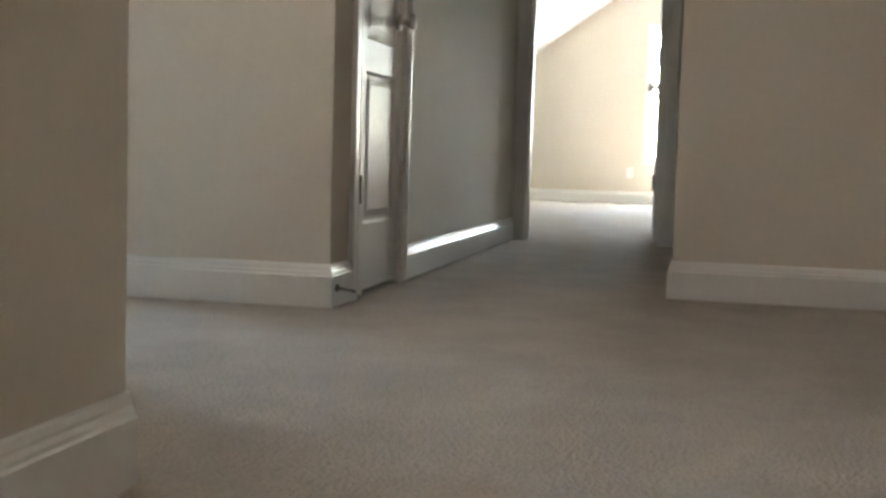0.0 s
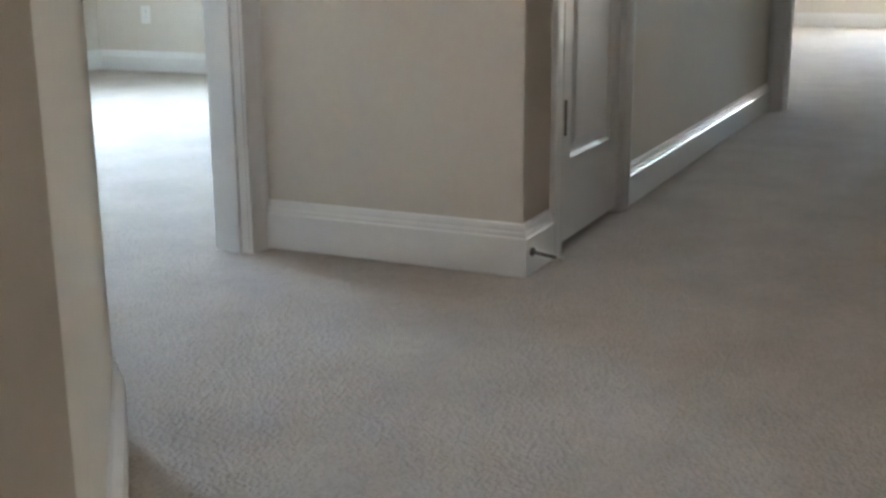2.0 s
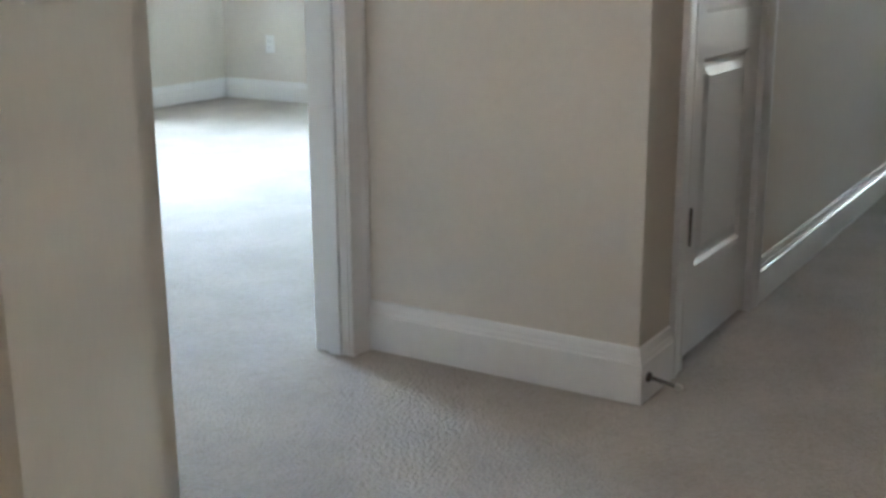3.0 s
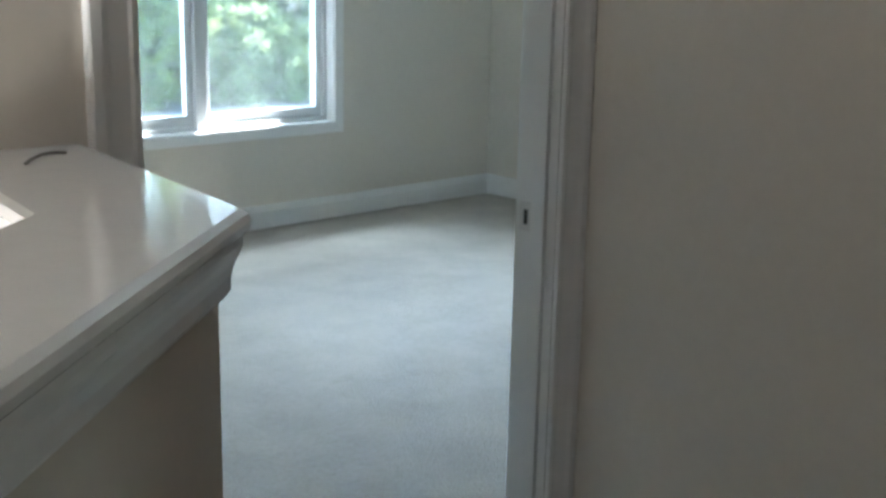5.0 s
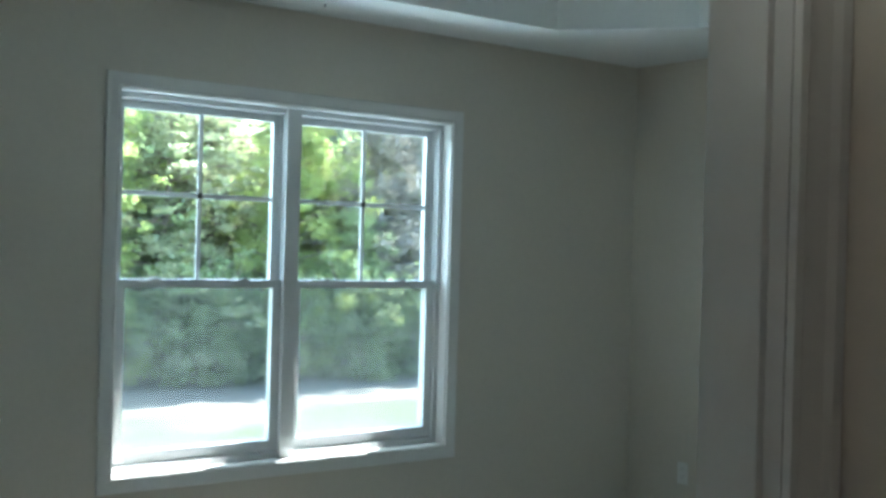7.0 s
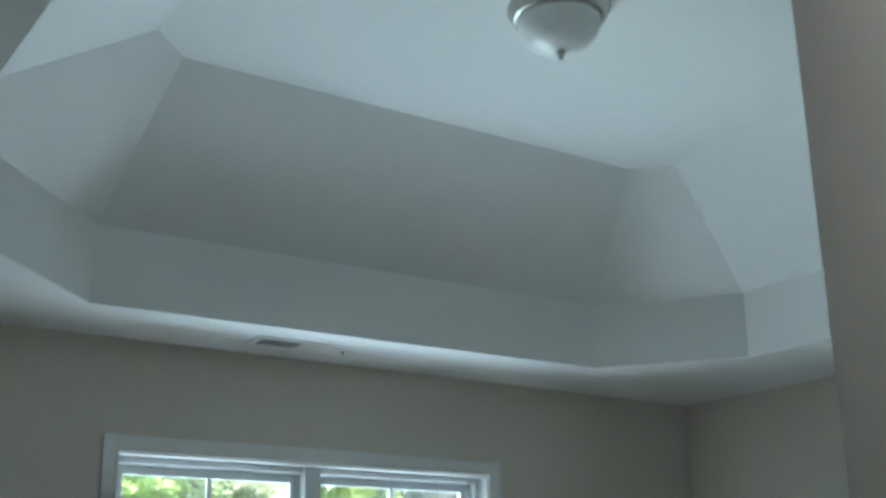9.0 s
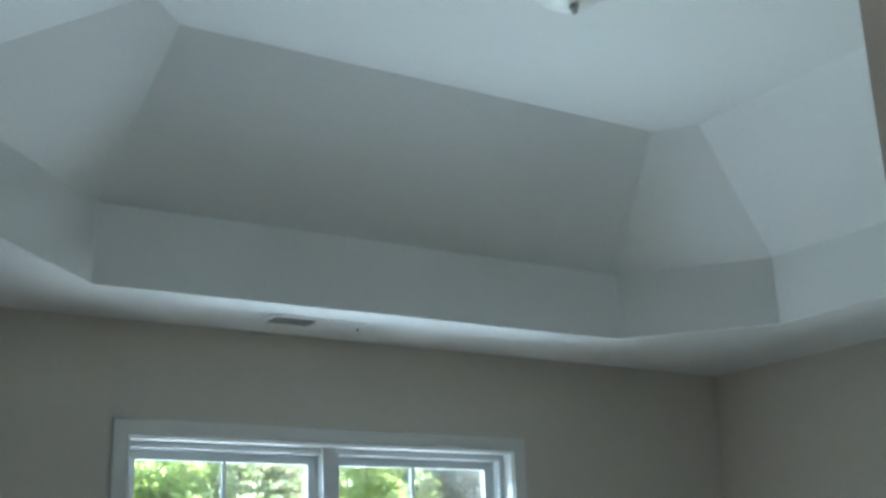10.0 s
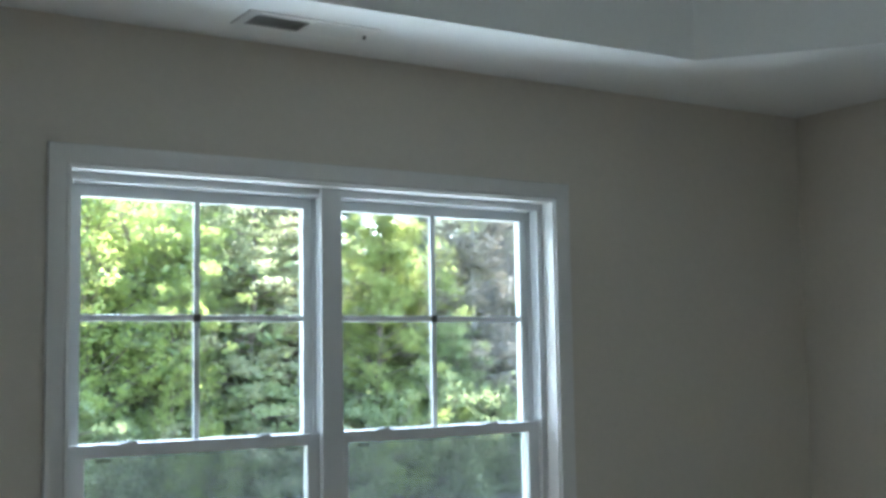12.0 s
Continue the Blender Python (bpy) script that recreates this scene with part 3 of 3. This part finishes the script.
# bedroom doorway
bed_door = thing("door_2", "cased bedroom doorway, its white door swung open inside", "door", kind="structure")
BW = JR - JL
jambs(bed_door, (JL, 0, 0), (1, 0, 0), (0, 1, 0), BW, DOORH - 0.018, DT, 0.020)
casing(bed_door, (JL, 0, 0), (1, 0, 0), (0, -1, 0), BW, DOORH - 0.018)
part("casing", sweep([(JR + 0.004, DT, 0), (JR + 0.004, DT, DOORH - 0.014), (JL - 0.004, DT, DOORH - 0.014), (JL - 0.004, DT, 0)], (0, 1, 0), CASING), M_TRIM, bed_door)
part("strike_plate", boxes((JR - 0.0025, 0.058, 0.897, JR - 0.0002, 0.091, 0.955), bevel=0.0008), M_STRIKE, bed_door, "nickel strike plate")
# No hole is cut; a dark block paints its shade on the plate.
part("strike_hole_shade", boxes((JR - 0.0035, 0.069, 0.911, JR - 0.0022, 0.079, 0.941)), M_DARK, bed_door, "dark block painted as the shaded latch hole")
leaf = door_leaf(bed_door, BW - 0.006, 2.005, 2)
leaf.matrix_basis = pose(JL + 0.0470, DT + 0.0107, 0.018, 0, 0, 101)
for z in (0.240, 1.044, 1.730):
    # hinge leaf let into the open door's edge, its far corners rounded
    bm = boxes((-0.0022, 0.006, z, 0.0006, 0.030, z + 0.102))
    bmesh.ops.bevel(bm, geom=[e for e in bm.edges if abs(e.verts[0].co.x - e.verts[1].co.x) > 1e-4 and e.verts[0].co.y < 0.02], offset=0.013, segments=4, affect='EDGES')
    part("hinge_leaf", bm, M_BRONZE, leaf, "dark metal hinge leaf with rounded corners")

# doorway at the hall's end, its door open into the bright room
far_door = thing("door_3", "cased doorway with a white door swung open into the attic room", "door", kind="structure")
FW, FY = 0.762, -0.822
jambs(far_door, (ENDX, FY, 0), (0, -1, 0), (1, 0, 0), FW, DOORH - 0.018, 0.11, 0.045)
casing(far_door, (ENDX, FY, 0), (0, -1, 0), (-1, 0, 0), FW, DOORH - 0.018)
fleaf = door_leaf(far_door, FW - 0.006, 2.005, 2)
fleaf.matrix_basis = pose(ENDX + 0.115, FY - FW + 0.004, 0.018, 0, 0, 3)
knob(far_door, ENDX + 0.115 + FW - 0.065, FY - FW + 0.04 + 0.034, 0.945, 1)
for z in (0.31, 1.02, 1.74):
    hinge_barrel(far_door, ENDX + 0.112, FY - FW + 0.046, z)

# spring door stop on the corner baseboard
stop = thing("door_stop", "springy metal door stop with a white rubber tip on the baseboard", "door stop", (AX + 0.02, BY - 0.016, 0.062))
bm = lathe([(0.001, 0), (0.012, 0), (0.012, 0.006), (0.006, 0.010)] + [p for k in range(14) for p in ((0.0052, 0.010 + k * 0.0042), (0.0042, 0.0121 + k * 0.0042))] + [(0.001, 0.070)], 12)
bmesh.ops.transform(bm, matrix=Matrix.Rotation(radians(98), 4, 'X'), verts=bm.verts)
part("spring", bm, M_BRONZE, stop, smooth=True)
bm = lathe([(0.001, 0.066), (0.007, 0.067), (0.0075, 0.078), (0.005, 0.083), (0.001, 0.084)], 12)
bmesh.ops.transform(bm, matrix=Matrix.Rotation(radians(98), 4, 'X'), verts=bm.verts)
part("rubber_tip", bm, M_RUBBER, stop, "white rubber tip", smooth=True)


# ---------------------------------------------------------------- windows
def rect_frame(x0, x1, z0, z1, y0, y1, w, wt=None, wb=None):
    """A four-sided frame as one mesh with butted members."""
    wt, wb = wt or w, wb or w
    return boxes((x0, y0, z0, x0 + w, y1, z1), (x1 - w, y0, z0, x1, y1, z1), (x0 + w, y0, z1 - wt, x1 - w, y1, z1), (x0 + w, y0, z0, x1 - w, y1, z0 + wb))


win = thing("window_1", "white vinyl twin double-hung window with grilles in the upper sashes", "window", kind="structure")
C2 = [(0, 0), (0, 0.011), (0.006, 0.013), (0.012, 0.010), (0.045, 0.014), (0.058, 0.014), (0.061, 0.011), (0.061, 0)]
part("casing", sweep([(WX0 + 0.004, WINY, WZ0 + 0.004), (WX0 + 0.004, WINY, WZ1 - 0.004), (WX1 - 0.004, WINY, WZ1 - 0.004), (WX1 - 0.004, WINY, WZ0 + 0.004)], (0, -1, 0), C2, closed=True), M_TRIM, win)
part("jamb_liner", rect_frame(WX0, WX1, WZ0, WZ1, WINY - 0.001, 3.872, 0.010), M_TRIM, win)
part("mullion", boxes((1.553, 3.856, WZ0 + 0.010, 1.627, 3.874, WZ1 - 0.010), bevel=0.003), M_VINYL, win)
part("outer_trim", rect_frame(WX0 - 0.06, WX1 + 0.06, WZ0 - 0.06, WZ1 + 0.06, OUTY, OUTY + 0.02, 0.07), M_VINYL, win)
MEET = 1.352
for x0, x1 in ((0.758, 1.589), (1.591, 2.446)):
    z0, z1 = WZ0 + 0.008, WZ1 - 0.008
    unit = part("window_frame", rect_frame(x0, x1, z0, z1, 3.874, 3.985, 0.026, 0.026, 0.030), M_VINYL, win)
    part("track", boxes((x0 + 0.026, 3.920, z0 + 0.03, x0 + 0.034, 3.928, z1 - 0.026), (x1 - 0.034, 3.920, z0 + 0.03, x1 - 0.026, 3.928, z1 - 0.026)), M_VINYL, unit)
    part("upper_sash", rect_frame(x0 + 0.028, x1 - 0.028, MEET - 0.018, z1 - 0.028, 3.931, 3.958, 0.036, 0.034, 0.036), M_VINYL, win)
    lo = part("lower_sash", rect_frame(x0 + 0.028, x1 - 0.028, z0 + 0.032, MEET + 0.018, 3.890, 3.918, 0.042, 0.036, 0.050), M_VINYL, win)
    gx0, gx1 = x0 + 0.064, x1 - 0.064
    gz0, gz1 = MEET + 0.018, z1 - 0.062
    xm, zm = (gx0 + gx1) / 2, (gz0 + gz1) / 2 + 0.005
    part("muntin", boxes((xm - 0.009, 3.936, gz0, xm + 0.009, 3.950, gz1), bevel=0.003), M_VINYL, win)
    part("muntin", boxes((gx0, 3.937, zm - 0.010, xm - 0.0092, 3.949, zm + 0.010), (xm + 0.0092, 3.937, zm - 0.010, gx1, 3.949, zm + 0.010), bevel=0.003), M_VINYL, win)
    part("muntin_joint", boxes((xm - 0.012, 3.934, zm - 0.012, xm + 0.012, 3.937, zm + 0.012), bevel=0.001), M_BRONZE, win, "small grey joint clip")
    for bmz in ((gx0 - 0.004, 3.9515, gz0 - 0.004, gx1 + 0.004, 3.9545, gz1 + 0.004), (x0 + 0.066, 3.902, z0 + 0.078, x1 - 0.066, 3.905, MEET - 0.014)):
        g = part("pane", boxes(bmz), M_GLASS, win)
        g.visible_shadow = False
    sc = part("insect_screen", boxes((x0 + 0.044, 3.9645, z0 + 0.046, x1 - 0.044, 3.9650, MEET - 0.008)), M_SCREEN, win, "fine grey insect screen")
    part("screen_frame", rect_frame(x0 + 0.030, x1 - 0.030, z0 + 0.032, MEET + 0.006, 3.960, 3.970, 0.016), M_VINYL, win)
    for f in (0.24, 0.74):
        lx = x0 + f * (x1 - x0)
        lock = part("sash_lock", boxes((lx - 0.024, 3.894, MEET + 0.018, lx + 0.024, 3.914, MEET + 0.0215), (lx - 0.010, 3.888, MEET + 0.0215, lx + 0.020, 3.900, MEET + 0.026), bevel=0.001), M_VINYL, win, "white sash lock")
    for lx in (x0 + 0.10, x1 - 0.15):
        part("tilt_latch", boxes((lx, 3.8885, MEET - 0.030, lx + 0.045, 3.8905, MEET - 0.024)), M_BRONZE, win, "small dark tilt latch slot")

win2 = thing("window_2", "bright white double-hung window in the gable wall", "window", kind="structure")
bm = sweep([(10.0, -1.164, 0.504), (10.0, -1.164, 1.956), (10.0, -1.996, 1.956), (10.0, -1.996, 0.504)], (-1, 0, 0), C2, closed=True)
part("casing", bm, M_TRIM, win2)
for z0, z1, x in ((0.50, 1.24, 10.05), (1.22, 1.96, 10.08)):
    part("sash", boxes((x, -1.20, z0, x + 0.03, -1.16, z1), (x, -2.0, z0, x + 0.03, -1.96, z1), (x, -1.96, z0, x + 0.03, -1.20, z0 + 0.04), (x, -1.96, z1 - 0.04, x + 0.03, -1.20, z1)), M_VINYL, win2)
    g = part("pane", boxes((x + 0.012, -1.962, z0 + 0.038, x + 0.016, -1.198, z1 - 0.038)), M_GLASS, win2)
    g.visible_shadow = False


# ---------------------------------------------------------------- fixtures
light = thing("ceiling_light", "flush ceiling light with a nickel pan and frosted glass bowl, unlit", "ceiling light", (1.31, 1.905, 3.245))
part("pan", lathe([(0.001, -0.001), (0.150, -0.001), (0.150, -0.010), (0.143, -0.016), (0.143, -0.024), (0.136, -0.030), (0.136, -0.036), (0.126, -0.041), (0.120, -0.036), (0.001, -0.034)], 48), M_NICKEL, light, "stepped brushed nickel pan", smooth=True)
part("bowl", lathe([(0.121, -0.036), (0.121, -0.055), (0.112, -0.085), (0.092, -0.112), (0.062, -0.132), (0.030, -0.141), (0.001, -0.143)], 48), M_GLOBE, light, "frosted alabaster glass bowl", smooth=True)
part("finial", lathe([(0.001, -0.141), (0.014, -0.142), (0.015, -0.148), (0.008, -0.152), (0.010, -0.160), (0.006, -0.166), (0.001, -0.168)], 20), M_NICKEL, light, "brushed nickel finial", smooth=True)

vent = thing("ceiling_vent", "white metal ceiling register with angled louvres and a lever", "vent", (1.37, 3.58, 2.571))
part("frame", boxes((-0.205, -0.075, -0.005, 0.205, -0.052, -0.0005), (-0.205, 0.052, -0.005, 0.205, 0.075, -0.0005), (-0.205, -0.052, -0.005, -0.175, 0.052, -0.0005),
                    (0.175, -0.052, -0.005, 0.205, 0.052, -0.0005), (-0.008, -0.052, -0.005, 0.008, 0.052, -0.0005)), M_PLASTIC, vent)
# Flat dark sheet in place of the shade inside the duct.
part("backing", boxes((-0.175, -0.052, -0.0010, 0.175, 0.052, -0.0004)), M_DARK, vent, "dark sheet painted as the shade of the duct opening")
# Left slats are thinned so that half shows dark, right ones widened.
for n in range(16):
    for sx, tilt in ((-1, 0.0026), (1, -0.0004)):
        x = sx * (0.016 + n * 0.0102)
        bm = boxes((x - 0.0003 if sx < 0 else x - 0.0048, -0.052, -0.0046, x + 0.0003 if sx < 0 else x + 0.0048, 0.052, -0.0016))
        part("slat", bm, M_PLASTIC, vent)
part("lever", boxes((0.186, -0.012, -0.016, 0.192, 0.0, -0.005), bevel=0.001), M_BRONZE, vent, "small dark lever")


def outlet(at, rz, label):
    o = thing("wall_outlet", label, "outlet", at, rz, group="wall outlets")
    part("cover_plate", boxes((-0.036, -0.005, -0.058, 0.036, 0.0, 0.058), bevel=0.002), M_PLASTIC, o)
    for dz in (-0.02, 0.02):
        s = part("socket", boxes((-0.017, -0.0065, dz - 0.014, 0.017, -0.005, dz + 0.014), bevel=0.0006), M_PLASTIC, o)
        # Slots are raised dark blocks, their inner shade put into the colour.
        part("slot", boxes((-0.008, -0.0070, dz - 0.004, -0.006, -0.0066, dz + 0.006), (0.006, -0.0070, dz - 0.004, 0.008, -0.0066, dz + 0.006)), M_DARK, s)
    return o


outlet((BRX, 3.40, 0.375), -90, "white duplex outlet on the bedroom wall above the baseboard")
outlet((10.0, -0.97, 0.35), -90, "white duplex outlet on the gable wall of the attic room")

# ---------------------------------------------------------------- yard and woods outside the window
tagged(part("ground", boxes((-1500, -1500, -3.4, 1500, 1500, -2.95)), M_GROUND), "pale sandy yard with thin lawn running to the woods", "ground", kind="structure")


def leaf_mesh(name, rng, clumps, material, parent, label=""):
    """Crown of single folded leaves or needles in small clumps; clumps are rows of centre, radii, count, half length, slimness, droop."""
    at, half, slim, droop = [], [], [], []
    for c, r, count, size, thin, fall in clumps:
        d = rng.normal(size=(count, 3))
        d *= (rng.random((count, 1)) ** 0.5) / np.linalg.norm(d, axis=1, keepdims=True)
        at.append(np.array(c) + d * np.array(r))
        half.append(size * rng.uniform(0.55, 1.25, count))
        slim.append(np.full(count, thin))
        droop.append(np.full(count, fall))
    at, half, slim, droop = np.concatenate(at), np.concatenate(half)[:, None], np.concatenate(slim)[:, None], np.concatenate(droop)
    a = rng.normal(size=at.shape)
    a[:, 2] = a[:, 2] * 0.6 + droop
    a /= np.linalg.norm(a, axis=1, keepdims=True)
    b = np.cross(a, rng.normal(size=at.shape))
    b /= np.linalg.norm(b, axis=1, keepdims=True)
    fold = np.cross(a, b) * half * 0.2
    quad = np.stack((at + a * half, at + b * half * slim + fold, at - a * half, at - b * half * slim + fold), axis=1).reshape(-1, 3)
    k = np.arange(len(at))[:, None] * 4
    faces = np.concatenate((k + np.array([[0, 1, 2]]), k + np.array([[0, 2, 3]])))
    me = bpy.data.meshes.new(name)
    me.from_pydata(quad.tolist(), [], faces.tolist())
    me.materials.append(material)
    ob = new(name, me)
    ob.parent = parent
    if label:
        ob["label"] = label
    return ob


def limb(bm, a, b, r0, r1, sides=5):
    a, b = Vector(a), Vector(b)
    d = (b - a).normalized()
    u = d.orthogonal().normalized()
    w = d.cross(u)
    turn = [2 * math.pi * i / sides for i in range(sides)]
    ra = [bm.verts.new(a + (u * math.cos(t) + w * math.sin(t)) * r0) for t in turn]
    rb = [bm.verts.new(b + (u * math.cos(t) + w * math.sin(t)) * r1) for t in turn]
    for i in range(sides):
        bm.faces.new((ra[i], ra[(i + 1) % sides], rb[(i + 1) % sides], rb[i]))


# height, first limb, limbs, reach at mid crown, rise of limbs, clumps a limb, clump radius, leaves a clump, half length, slimness, droop
HABIT = {
    "broad": (12.0, 0.08, 74, 2.7, 0.55, 7, 0.50, 50, 0.074, 0.5, -0.1),
    "layered": (13.0, 0.06, 88, 2.9, 0.12, 8, 0.38, 42, 0.070, 0.5, -0.2),
    "pine": (14.0, 0.10, 80, 2.5, 0.40, 7, 0.42, 62, 0.120, 0.18, 0.35),
    "tall_pine": (17.5, 0.22, 74, 2.4, 0.25, 7, 0.48, 54, 0.130, 0.18, 0.2),
    "bare": (13.0, 0.20, 74, 2.4, 0.15, 6, 0.50, 30, 0.180, 0.07, -0.3),
    "shrub": (3.2, 0.02, 30, 1.5, 0.7, 5, 0.36, 42, 0.070, 0.5, 0.0),
}


def make_tree(seed, habit, leaf, label):
    """Tapered, slightly bent trunk; limbs with side twigs; clumps of leaves at the twigs, with gaps between them."""
    height, first, limbs, reach, rise, clumps, radius, count, half, slim, droop = HABIT[habit]
    rng = np.random.default_rng(seed)
    kind = "shrub" if habit == "shrub" else "tree"
    tree = thing(kind, label, kind, group="woods behind the yard")
    wood = bmesh.new()
    stem = [Vector((0, 0, -0.1))]
    for k in range(10):
        stem.append(stem[-1] + Vector((rng.normal(0, 0.07), rng.normal(0, 0.07), height * 0.1)))
    thick = [0.0125 * height * (1 - 0.09 * k) for k in range(11)]
    for k in range(10):
        limb(wood, stem[k], stem[k + 1], thick[k], thick[k + 1], 8)
    rows = []
    for n in range(limbs):
        f = first + (0.985 - first) * ((n + rng.random()) / limbs)
        k = min(9, int(f * 10))
        base = stem[k].lerp(stem[k + 1], f * 10 - k)
        g = (f - first) / (1 - first)
        out = reach * (0.45 + 1.5 * g * (1 - g) * 1.6 if habit in ("broad", "shrub") else 1.25 - 1.0 * g) * rng.uniform(0.55, 1.2)
        turn = n * 2.4 + rng.normal(0, 0.4)
        way = Vector((math.cos(turn), math.sin(turn), rise * rng.uniform(0.4, 1.5)))
        tip = base + way * out
        limb(wood, base, tip, thick[k] * 0.36, 0.010)
        for c in range(clumps):
            s = 0.3 + 0.75 * (c + rng.random()) / clumps
            side = Vector((rng.normal(0, 0.26), rng.normal(0, 0.26), rng.normal(0, 0.16))) * (0.5 + 0.5 * out)
            end = base.lerp(tip, min(s, 1.0)) + side
            limb(wood, base.lerp(tip, min(s, 1.0) * 0.85), end, 0.016, 0.006, 3)
            if habit == "bare":
                for _ in range(4):
                    limb(wood, end, end + Vector((rng.normal(0, 0.4), rng.normal(0, 0.4), rng.normal(-0.12, 0.3))), 0.012, 0.005, 3)
            r = radius * rng.uniform(0.6, 1.3)
            flat = 0.45 if habit == "layered" else 0.7
            rows.append((tuple(end), (r, r, r * flat), int(count * rng.uniform(0.6, 1.4)), half, slim, droop))
    part("trunk", wood, M_TWIG if habit == "bare" else M_BARK, tree)
    leaf_mesh("crown", rng, rows, leaf, tree)
    return tree


GROUND = -2.95
KINDS = {
    "lime": make_tree(1, "broad", M_LEAF["lime"], "broad-leaved tree with bright lime-green spring leaves"),
    "green": make_tree(2, "broad", M_LEAF["green"], "broad-leaved tree with full mid-green crown"),
    "pale": make_tree(3, "layered", M_LEAF["pale"], "tree with layered pale yellowish-green sprays"),
    "yellow_pine": make_tree(4, "pine", M_LEAF["yellow_pine"], "young pine with sunlit yellow-green needles"),
    "dark_pine": make_tree(5, "tall_pine", M_LEAF["dark_pine"], "tall dark blue-green pine with open limbs"),
    "bare": make_tree(6, "bare", M_STRAW, "grey-brown tree with fine bare twigs"),
    "lime_shrub": make_tree(7, "shrub", M_LEAF["lime"], "sunlit lime-green shrub at the wood's edge"),
    "green_shrub": make_tree(8, "shrub", M_LEAF["green"], "mid-green shrub at the wood's edge"),
}
planted = set()
wood_rng = random.Random(11)


def plant(kind, x, y, scale):
    m = pose(x, y, GROUND, 0, 0, wood_rng.uniform(0, 360)) @ Matrix.Scale(scale, 4)
    if kind in planted:
        copy_thing(KINDS[kind], m)
    else:
        KINDS[kind].matrix_basis = m
        planted.add(kind)


# the wood's edge as it stands behind the sand, then the belt behind it and its ends
for x, y, kind, scale in ((9.0, 33.4, "lime", 0.96), (11.2, 32.6, "lime", 0.72), (12.6, 35.5, "green", 0.84), (14.0, 33.4, "pale", 1.01), (15.9, 34.6, "pale", 0.94),
                          (18.2, 33.2, "yellow_pine", 0.91), (20.4, 34.8, "yellow_pine", 0.72), (22.0, 33.6, "bare", 0.98), (24.0, 34.4, "bare", 0.91), (20.6, 32.4, "green", 0.55),
                          (24.8, 32.6, "lime", 0.62), (26.6, 34.2, "pale", 0.89), (28.8, 34.8, "green", 0.90), (6.6, 34.5, "green", 0.90), (4.0, 34.0, "lime", 0.94),
                          (1.0, 35.0, "pale", 0.94), (31.5, 34.0, "lime", 0.94), (34.5, 35.0, "yellow_pine", 0.90), (-2.5, 34.5, "green", 0.96),
                          (11.0, 38.0, "dark_pine", 0.82), (13.0, 39.5, "dark_pine", 0.79), (17.2, 39.0, "green", 0.86), (23.9, 39.5, "dark_pine", 0.74), (26.2, 38.5, "green", 0.89)):
    plant(kind, x, y, scale)
# one gap in the belt lets the sky through
back = [(("green", "pale", "green", "dark_pine", "green", "green", "pale", "green", "dark_pine", "green", "lime", "green")[n], 4 + n * 2.6, 42.5, 0.98) for n in range(12)]
back += [(("green", "dark_pine", "green")[n % 3], 4 + n * 3.1, 48.0, 1.02) for n in range(12)]
for kind, x, y, scale in back:
    x, y = x + wood_rng.uniform(-0.7, 0.7), y + wood_rng.uniform(-1.6, 1.6)
    if abs(x - 0.568 * y + 0.4) > 1.7:
        plant(kind, x, y, scale * wood_rng.uniform(0.93, 1.07))
for n in range(17):
    plant("green_shrub" if n % 4 else "lime_shrub", 3 + n * 1.6 + wood_rng.uniform(-0.4, 0.4), wood_rng.uniform(35.8, 38), wood_rng.uniform(1.4, 1.9))
for n in range(22):
    plant("lime_shrub" if n % 5 == 2 else "green_shrub", 4 + n * 1.2 + wood_rng.uniform(-0.4, 0.4), wood_rng.uniform(31.6, 32.8), wood_rng.uniform(0.45, 0.8))
